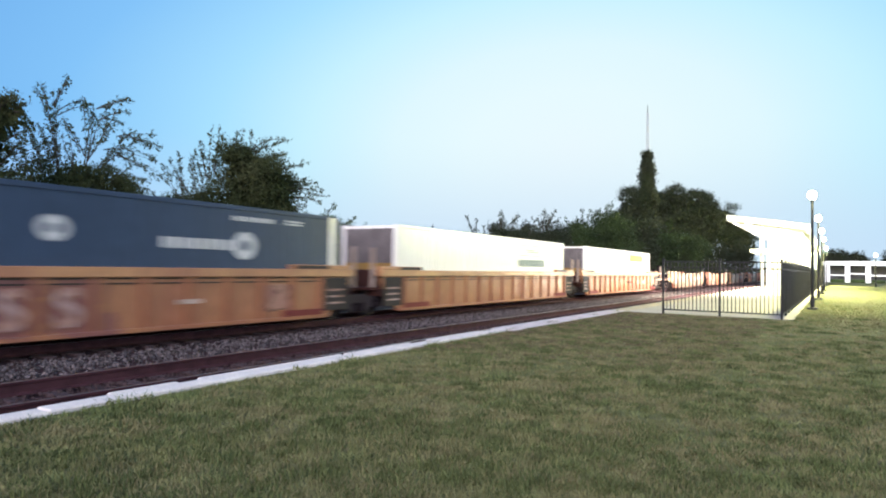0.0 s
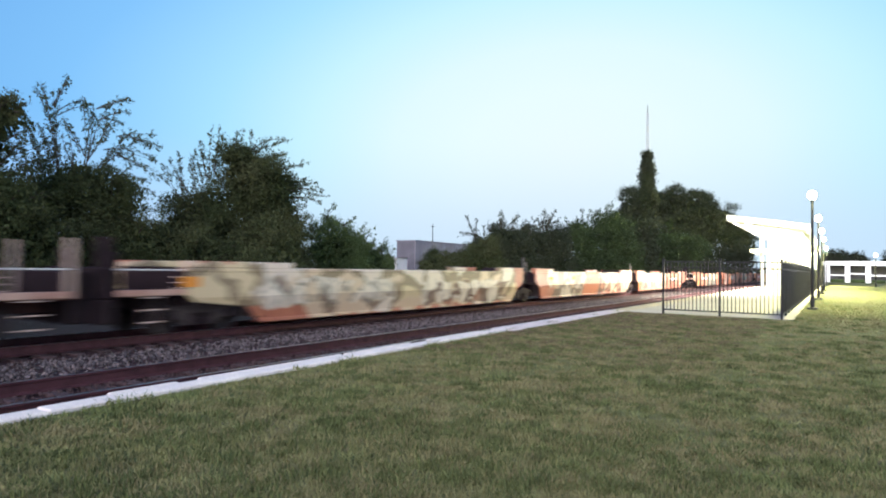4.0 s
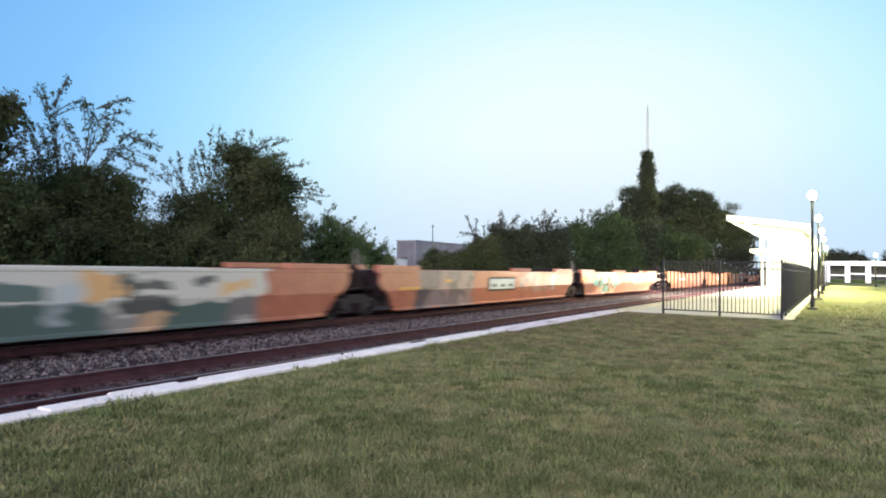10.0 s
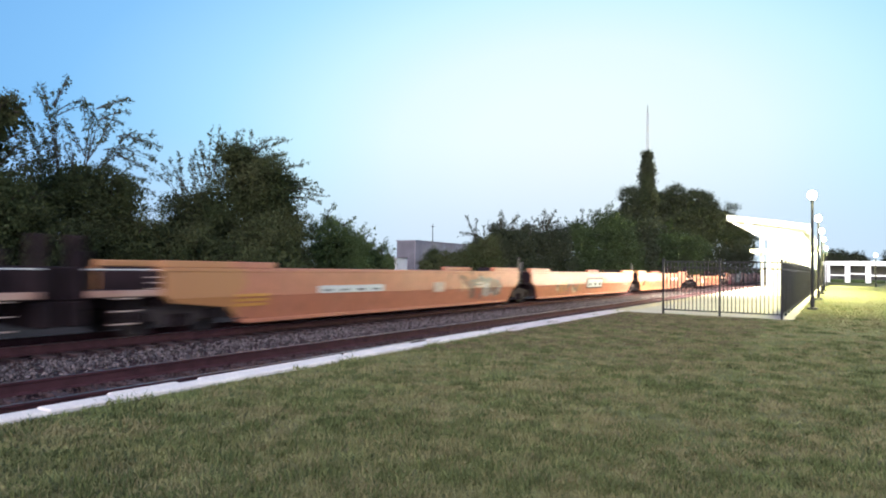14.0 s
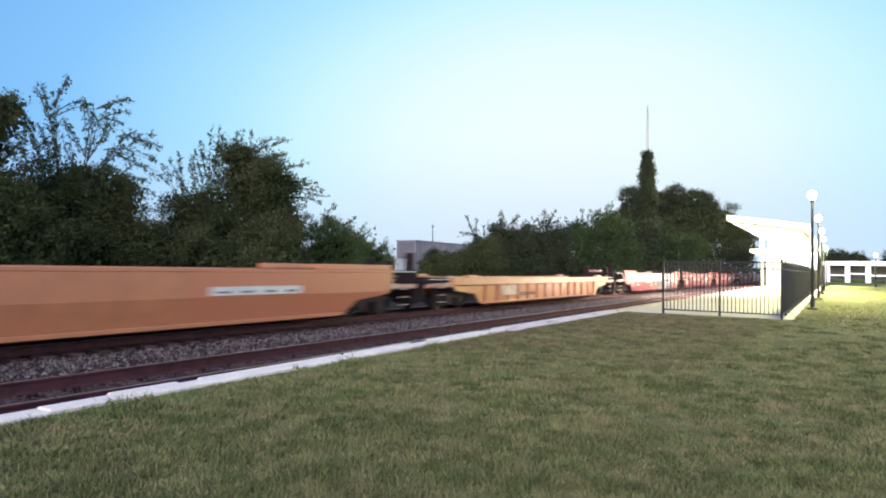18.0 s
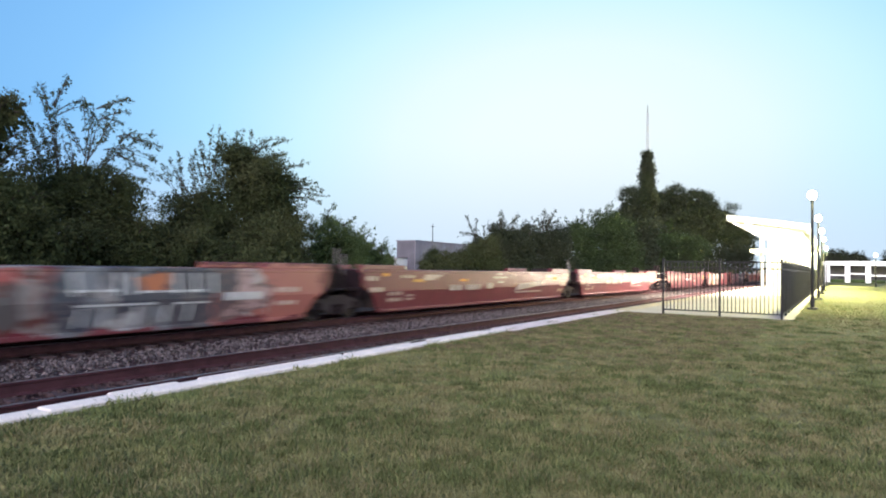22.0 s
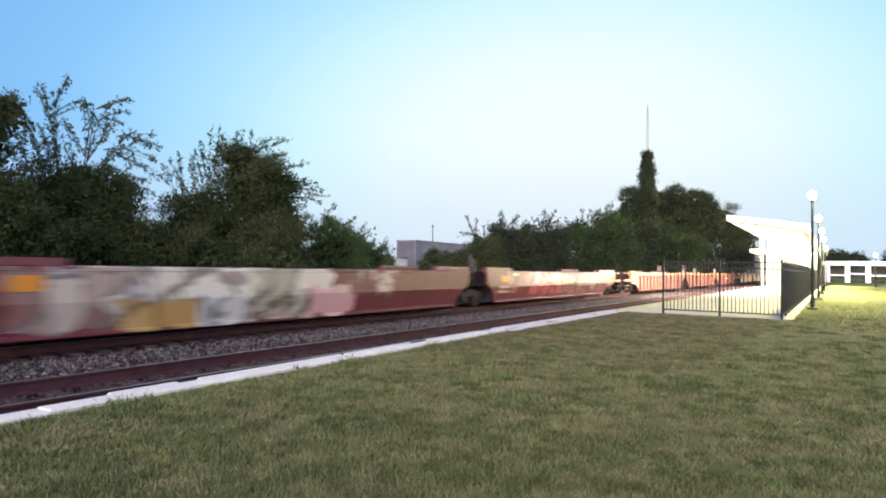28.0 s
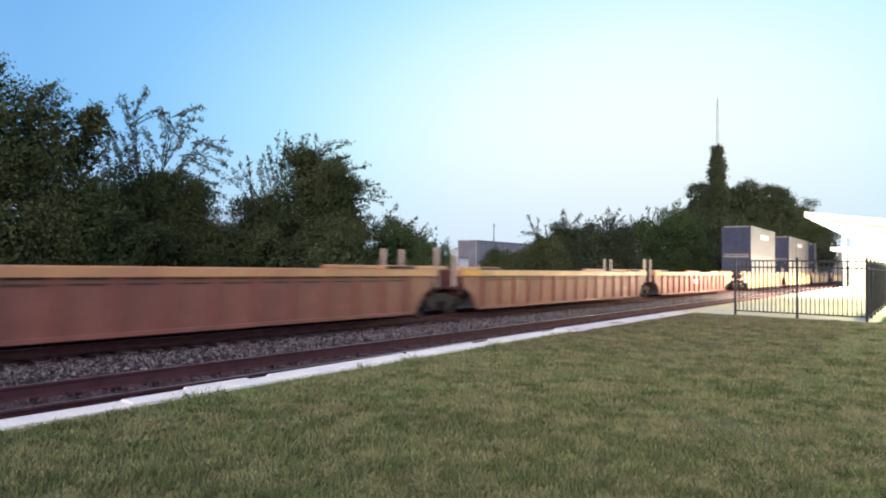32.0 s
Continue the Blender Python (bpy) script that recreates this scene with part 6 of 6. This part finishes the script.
tree("feathery_tree", "tree with a dense lower crown and feathery sparse top branches", "tree", (-26, 13.5), 62, [
    (-0.5, 0, 4.3, 1.35, 1.5, 1.45, 150, 32), (-1.5, 0, 3.4, 1.2, 1.6, 1.9, 130, 32), (0.75, 0, 3.6, 1.1, 1.4, 1.7, 130, 32), (0.0, -0.4, 1.7, 2.7, 1.9, 1.7, 210, 32), (1.6, -0.2, 2.2, 1.1, 1.5, 1.6, 110, 30), (2.6, -0.2, 1.4, 1.2, 1.4, 1.6, 110, 30)],
    "leaf", 0.105, (0.2, 3.2), [], 12, sprays=[
        (-1.2, 5.16, -1.4, 8.25, 0.02), (-1.3, 5.6, -1.45, 8.0, -0.03), (-1.47, 7.44, -1.85, 8.59, -0.05), (-1.36, 7.68, -0.85, 8.88, 0.1), (-1.37, 7.45, -0.31, 8.21, 0.2), (-0.31, 8.16, -0.04, 7.28, 0.1), (-0.4, 5.9, -1.04, 7.26, 0.1),
        (-0.23, 5.4, 0.02, 8.0, 0.1), (0.11, 7.78, 1.46, 8.41, 0.15), (0.29, 7.33, 1.37, 7.79, 0.15), (-0.14, 5.6, 0.72, 8.27, 0.1), (0.38, 5.4, 1.44, 7.04, 0.1), (0.87, 6.68, 2.41, 6.99, 0.15), (1.29, 6.85, 2.51, 6.43, 0.1),
        (0.57, 6.1, 2.46, 5.93, 0.1), (0.8, 6.0, 2.32, 5.37, 0.1)] + [
        (0.7, 5.2, 2.29, 4.95, 0.1), (-1.11, 5.2, -1.92, 7.03, 0.1), (-1.68, 4.9, -2.17, 6.7, 0.1), (-0.63, 5.3, -0.87, 7.01, 0.0), (0.9, 4.9, 1.5, 5.6, 0.1), (1.2, 4.3, 2.1, 4.5, 0.1), (1.5, 3.8, 2.5, 3.8, 0.1), (0.2, 5.2, 0.9, 6.2, 0.1),
        (-1.9, 4.4, -2.4, 5.9, 0.1), (-1.3, 5.4, -1.7, 6.4, 0.05), (0.3, 6.4, 0.5, 7.5, 0.0)])
tree("domed_tree", "broad dark-green tree hung with vines and wispy shoots on top", "tree", (-26, 21.6), 50, [
    (0.1, 0, 5.7, 1.75, 2.1, 2.0, 240, 34), (1.3, 0, 4.9, 1.35, 1.8, 2.0, 170, 34), (-1.5, 0, 3.9, 1.5, 1.9, 1.9, 150, 34), (0.4, -0.5, 2.4, 2.9, 2.3, 2.2, 330, 34), (-2.6, 0, 2.9, 1.6, 1.9, 2.0, 190, 32), (-3.5, 0, 2.2, 1.2, 1.5, 1.8, 110, 32), (2.2, 0, 3.1, 1.0, 1.4, 1.9, 110, 32), (-0.4, 0, 7.0, 0.7, 0.9, 0.7, 60, 30)],
    "leaf", 0.115, (0.27, 3.5), [], 13, sprays=[
        (-3.2, 4.6, -4.19, 6.24, 0.1), (-3.1, 4.8, -3.37, 7.11, 0), (-2.9, 5.0, -3.89, 6.67, 0.1), (-2.6, 5.2, -2.88, 6.74, 0), (-2.0, 5.6, -2.47, 7.82, 0.05), (-1.9, 5.8, -1.83, 8.4, 0.05), (-1.7, 6.1, -1.45, 8.55, 0.05), (-2.2, 5.3, -2.6, 7.2, 0.05),
        (-0.81, 7.3, -0.5, 8.58, 0.05), (-0.4, 7.2, -0.75, 8.2, 0.05), (-0.02, 7.4, 0.13, 8.33, 0), (-0.02, 7.4, 1.99, 8.12, 0.2), (0.5, 7.0, 1.89, 7.44, 0.1), (1.3, 6.41, 2.79, 7.01, 0.1), (1.8, 5.92, 3.2, 6.17, 0.1), (2.0, 5.45, 3.92, 5.54, 0.12)] + [
        (2.0, 5.02, 3.62, 4.96, 0.1), (2.1, 4.4, 3.0, 4.7, 0.1), (2.2, 5.7, 3.5, 5.9, 0.1), (-3.4, 4.2, -4.2, 4.9, 0.1), (0.3, 7.3, 0.9, 8.0, 0.1), (1.6, 6.1, 2.6, 6.4, 0.1)])
tree("roadside_shrub", "fresh-green tall shrub at the foot of the trees", "shrub", (-25.6, 28.6), 45, [
    (-1.0, 0, 2.7, 1.2, 1.5, 1.7, 120, 32), (0.3, 0, 2.4, 1.1, 1.4, 1.5, 110, 32), (0.9, 0, 1.9, 1.0, 1.3, 1.4, 90, 30), (0, 0, 1.0, 2.4, 1.5, 1.1, 110, 30)], "leaf5", 0.11, (0.09, 1.6),
    [], 14, "shrubs behind the tracks", sprays=[(-1.25, 3.7, -0.56, 5.32, 0.1), (-0.22, 3.6, 0.8, 4.53, 0.1), (0.48, 3.0, 1.58, 4.13, 0.1), (-1.7, 3.4, -1.9, 4.5, 0.0), (-0.9, 3.9, -0.9, 4.9, 0.0), (0.1, 3.5, 0.3, 4.4, 0.0), (0.9, 2.9, 1.2, 3.9, 0.0)])
tree("roadside_shrub", "fresh-green low shrub beside the shed", "shrub", (-25.6, 32.2), 42, [
    (-0.2, 0, 1.4, 1.0, 1.4, 1.5, 110, 32), (-1.2, 0, 1.6, 1.1, 1.4, 1.7, 90, 32), (0.6, 0, 1.0, 0.6, 1.0, 1.0, 60, 30)], "leaf5", 0.11, (0.08, 1.3), [], 15, "shrubs behind the tracks", sprays=[
        (-1.2, 2.8, -0.95, 3.9, 0.05), (0.1, 2.4, 0.4, 3.4, 0.05), (0.5, 1.8, 1.0, 2.6, 0.05), (-0.5, 2.6, -0.3, 3.5, 0.0)])
tree("roadside_shrub", "low dark shrub before the grey shed", "shrub", (-25.5, 42.0), 36, [
    (-2.0, 0, 1.2, 1.3, 1.3, 1.5, 120, 32), (-0.4, 0, 1.5, 1.5, 1.5, 1.6, 150, 32), (1.4, 0, 1.7, 1.7, 1.5, 1.6, 150, 32), (2.8, 0, 2.3, 1.2, 1.3, 1.6, 90, 32)], "leaf", 0.12, (0.08, 1.2), [], 16, "shrubs behind the tracks")
tree("roadside_shrub", "dark brush filling the ground under the trees", "shrub", (-24.2, 16.8), 55, [
    (-3.5, 0, 1.2, 2.2, 1.0, 1.3, 120, 32), (0, 0, 1.3, 2.6, 1.0, 1.5, 140, 32), (3.4, 0, 1.2, 2.4, 1.0, 1.4, 120, 32)], "leaf", 0.12, (0.08, 1.0), [], 17, "shrubs behind the tracks")
tree("dark_thicket_tree", "dark tree with wispy upright top twigs", "tree", (-26, 52.5), 30, [
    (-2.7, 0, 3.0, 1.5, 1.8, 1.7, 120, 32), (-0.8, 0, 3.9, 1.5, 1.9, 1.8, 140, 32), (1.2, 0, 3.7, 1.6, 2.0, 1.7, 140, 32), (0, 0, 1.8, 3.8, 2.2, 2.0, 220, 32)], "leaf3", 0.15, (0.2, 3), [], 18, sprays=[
        (-3.0, 4.2, -4.12, 6.48, -0.1), (-3.2, 4.2, -3.14, 6.17, 0), (-2.6, 4.4, -4.63, 4.85, 0.1), (-0.92, 5.1, -0.95, 6.84, 0.05), (-0.34, 5.2, 1.04, 6.71, 0.1), (-0.5, 5.2, -0.62, 6.79, 0), (1.27, 4.8, 1.63, 6.18, 0), (1.86, 4.6, 2.44, 6.08, 0),
        (-1.8, 4.8, -2.0, 5.9, 0), (0.3, 5.1, 0.6, 6.2, 0.05), (-2.4, 4.3, -2.5, 5.4, 0), (1.5, 4.8, 1.9, 5.7, 0)])
tree("dark_thicket_tree", "dark tree with a few thin shoots above its crown", "tree", (-26, 60.5), 28, [
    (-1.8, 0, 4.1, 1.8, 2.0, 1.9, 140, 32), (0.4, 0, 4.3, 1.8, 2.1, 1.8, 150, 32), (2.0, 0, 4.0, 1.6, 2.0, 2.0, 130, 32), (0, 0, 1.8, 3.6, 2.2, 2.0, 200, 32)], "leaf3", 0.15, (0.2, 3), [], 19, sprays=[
        (-0.16, 5.4, -0.72, 7.06, 0), (-0.05, 5.6, 0.11, 7.97, 0.05), (0.31, 5.6, 1.36, 7.86, 0.05), (0.43, 5.6, 1.84, 6.96, 0.1), (0.85, 5.3, 2.2, 6.13, 0.1), (0.2, 5.7, 0.7, 7.4, 0), (-1.6, 5.3, -1.4, 6.4, 0.05), (-2.4, 5.2, -2.6, 6.2, 0), (0.0, 5.6, -0.3, 7.4, 0)])
tree("round_green_tree", "rounded mid-green leafy tree behind the tracks", "tree", (-24, 75), 24, [
    (-2.6, 0, 5.6, 2.0, 2.3, 2.5, 200, 32), (0.3, 0, 6.1, 2.2, 2.4, 2.6, 220, 32), (2.2, 0, 5.0, 2.2, 2.4, 2.6, 180, 32), (-0.5, 0, 3.2, 4.2, 2.5, 2.6, 240, 32), (0, 0, 1.8, 4.4, 2.5, 2.0, 220, 30)], "leaf2", 0.17, (0.24, 3.4), [], 20, sprays=[
        (-2.6, 7.4, -2.76, 9.21, 0.0), (-0.68, 8.0, 0.88, 10.0, 0.1), (-1.37, 7.8, -0.55, 9.15, 0), (-4.13, 6.8, -4.69, 8.0, 0), (-2.2, 7.6, -1.8, 9.0, 0), (0.2, 8.2, 0.5, 9.6, 0), (1.2, 7.4, 1.7, 8.6, 0), (-3.4, 7.2, -3.3, 8.4, 0)])
tree("round_green_tree", "lower light-green rounded tree", "tree", (-21.5, 98), 20, [
    (0, 0, 4.8, 3.6, 3.0, 3.6, 260, 32), (3.2, 0, 3.8, 2.8, 2.6, 3.0, 180, 32), (-3.2, 0, 3.4, 2.8, 2.6, 2.8, 180, 32)], "leaf2", 0.22, (0.25, 3.2), [(0.5, 0, 7.6, 0.9, 0, 9.2, 6, 0.6)], 21)
tree("great_dark_tree", "huge domed dark-green tree beyond the station", "tree", (-22, 109), 18, [
    (0.2, 0, 11.4, 4.4, 4.5, 4.6, 420, 34), (4.2, 0, 9.6, 2.8, 3.6, 4.2, 300, 34), (-7.0, 0, 11.2, 3.8, 4.0, 4.5, 300, 34), (-9.4, 0, 7.2, 3.4, 3.6, 5.0, 240, 34), (9.0, 0, 5.5, 3.4, 3.4, 4.0, 220, 32), (0, 0, 4.2, 9.5, 4.5, 4.2, 420, 32), (-3.6, 0, 12.4, 3.2, 3.2, 3.5, 200, 32), (6.4, 0, 9.4, 2.8, 2.6, 3.4, 170, 32), (8.8, 0, 8.2, 1.9, 1.6, 1.8, 80, 30)],
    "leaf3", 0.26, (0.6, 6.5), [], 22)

# vine-covered radio mast
m_ = thing("vine_covered_mast", "lattice radio mast wrapped in dark vines", "radio mast", at=(-20.6, 82.0, 0))
g = Geo()
for k in range(3):
    a = 2.094 * k
    g.tube((0.34 * math.cos(a), 0.34 * math.sin(a), 0), (0.12 * math.cos(a), 0.12 * math.sin(a), 22.4), 0.045, 0.035, 5)
part("mast_leg", g, M["galv"], m_)
g = Geo()
for i in range(56):
    z = 0.4 * i
    for k in range(3):
        r0, r1 = 0.34 - 0.22 * z / 22.4, 0.34 - 0.22 * (z + 0.4) / 22.4
        a, b = 2.094 * k, 2.094 * (k + 1)
        g.tube((r0 * math.cos(a), r0 * math.sin(a), z), (r1 * math.cos(b), r1 * math.sin(b), z + 0.4), 0.009, None, 3)
part("lattice", g, M["galv"], m_)
part("mast_tip", Geo().tube((0, 0, 22.4), (0, 0, 23.35), 0.05, 0.03), M["steel"], m_)
rg = np.random.default_rng(31)
z = rg.uniform(0.3, 17.0, 900)
rad = (0.62 + 1.0 * (1 - z / 17.0) + 0.2 * np.sin(z * 1.9)) * np.clip((17.4 - z) / 2.2, 0.35, 1) * rg.uniform(0.3, 1.05, 900)
th = rg.uniform(0, 6.28, 900)
cc = np.c_[rad * np.cos(th), rad * np.sin(th), z]
pv = (cc[:, None] + rg.normal(0, 0.26, (900, 26, 3))).reshape(-1, 3)
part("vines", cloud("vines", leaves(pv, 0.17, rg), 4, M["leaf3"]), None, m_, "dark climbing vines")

# far woods that close the horizon
def woods(name, label, n, place, hi, size, leaf, seed):
    rg = np.random.default_rng(seed)
    P = place(rg.random(n), rg)
    h = hi * (0.6 + 0.25 * np.sin(P[:, 0] * 0.09 + P[:, 1] * 0.11) + 0.2 * rg.random(n))
    pts = np.c_[P + rg.normal(0, size * 3, P.shape), rg.random(n) ** 0.8 * h]
    tagged(new(name, cloud(name, leaves(pts, size, rg), 4, M[leaf])), label, "trees", kind="stuff")


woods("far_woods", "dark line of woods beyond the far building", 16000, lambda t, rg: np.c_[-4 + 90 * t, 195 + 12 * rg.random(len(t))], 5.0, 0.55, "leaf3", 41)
for i, (fx, fy, fh, fw) in enumerate(((0.2, 178, 7.6, 3.4), (4.6, 182, 7.2, 3.2), (13.6, 180, 8.6, 3.8), (19.5, 184, 9.8, 4.6), (29, 182, 9.0, 5), (40, 185, 9.5, 5.5))):
    tree("far_tree", "dark rounded tree beyond the arcade building", "tree", (fx, fy), 0, [
        (0, 0, fh * 0.66, fw * 0.8, fw * 0.7, fh * 0.34, 110, 20), (-fw * 0.55, 0, fh * 0.5, fw * 0.55, fw * 0.5, fh * 0.32, 70, 20), (fw * 0.5, 0, fh * 0.52, fw * 0.6, fw * 0.5, fh * 0.34, 70, 20), (0, 0, fh * 0.28, fw * 0.9, fw * 0.6, fh * 0.28, 70, 20)],
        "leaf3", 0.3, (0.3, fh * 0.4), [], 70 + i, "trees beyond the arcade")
woods("hedge_line", "dense dark undergrowth behind the tracks", 26000, lambda t, rg: np.c_[-29 - 3 * rg.random(len(t)), -12 + 44 * t], 3.2, 0.16, "leaf4", 42)
woods("far_hedge_line", "dark undergrowth further along the tracks", 22000, lambda t, rg: np.c_[-30 - 4 * rg.random(len(t)), 60 + 170 * t], 4.6, 0.3, "leaf3", 43)
woods("distant_woods", "distant woods all round the horizon", 26000, lambda t, rg: np.c_[np.cos(t * 6.283) * 420, np.sin(t * 6.283) * 420 + 60], 11, 1.6, "leaf3", 44)


# ---- what moves ----
def motions():
    """The train rolls by at one even speed; its wheels turn while they are near."""
    for ob, mark in MOVERS:
        x, z = ob.location.x, ob.location.z
        walk(ob, [(t, pose(x, mark + PHASE - SPEED * t, z)) for t in (0, 8, 16, 24, 32)])
    turn = math.degrees(SPEED / 0.457) / FPS
    for ws, y, mark in WHEELS:
        t0, t1 = max(0.0, (mark + PHASE - 34) / SPEED), min(32.0, (mark + PHASE - 1) / SPEED)
        if t1 - t0 < 0.2:
            walk(ws, [(0, pose(0, y, 0.457)), (32, pose(0, y, 0.457))])
            continue
        f0, f1 = int(t0 * FPS), int(t1 * FPS)
        rows = [(0.0, pose(0, y, 0.457))] if f0 > 0 else []
        rows += [(f / FPS, pose(0, y, 0.457, (f - f0) * turn)) for f in range(f0, f1 + 1)]
        if f1 < 32 * FPS:
            rows.append((32.0, pose(0, y, 0.457, (f1 - f0) * turn)))
        walk(ws, rows)


motions()
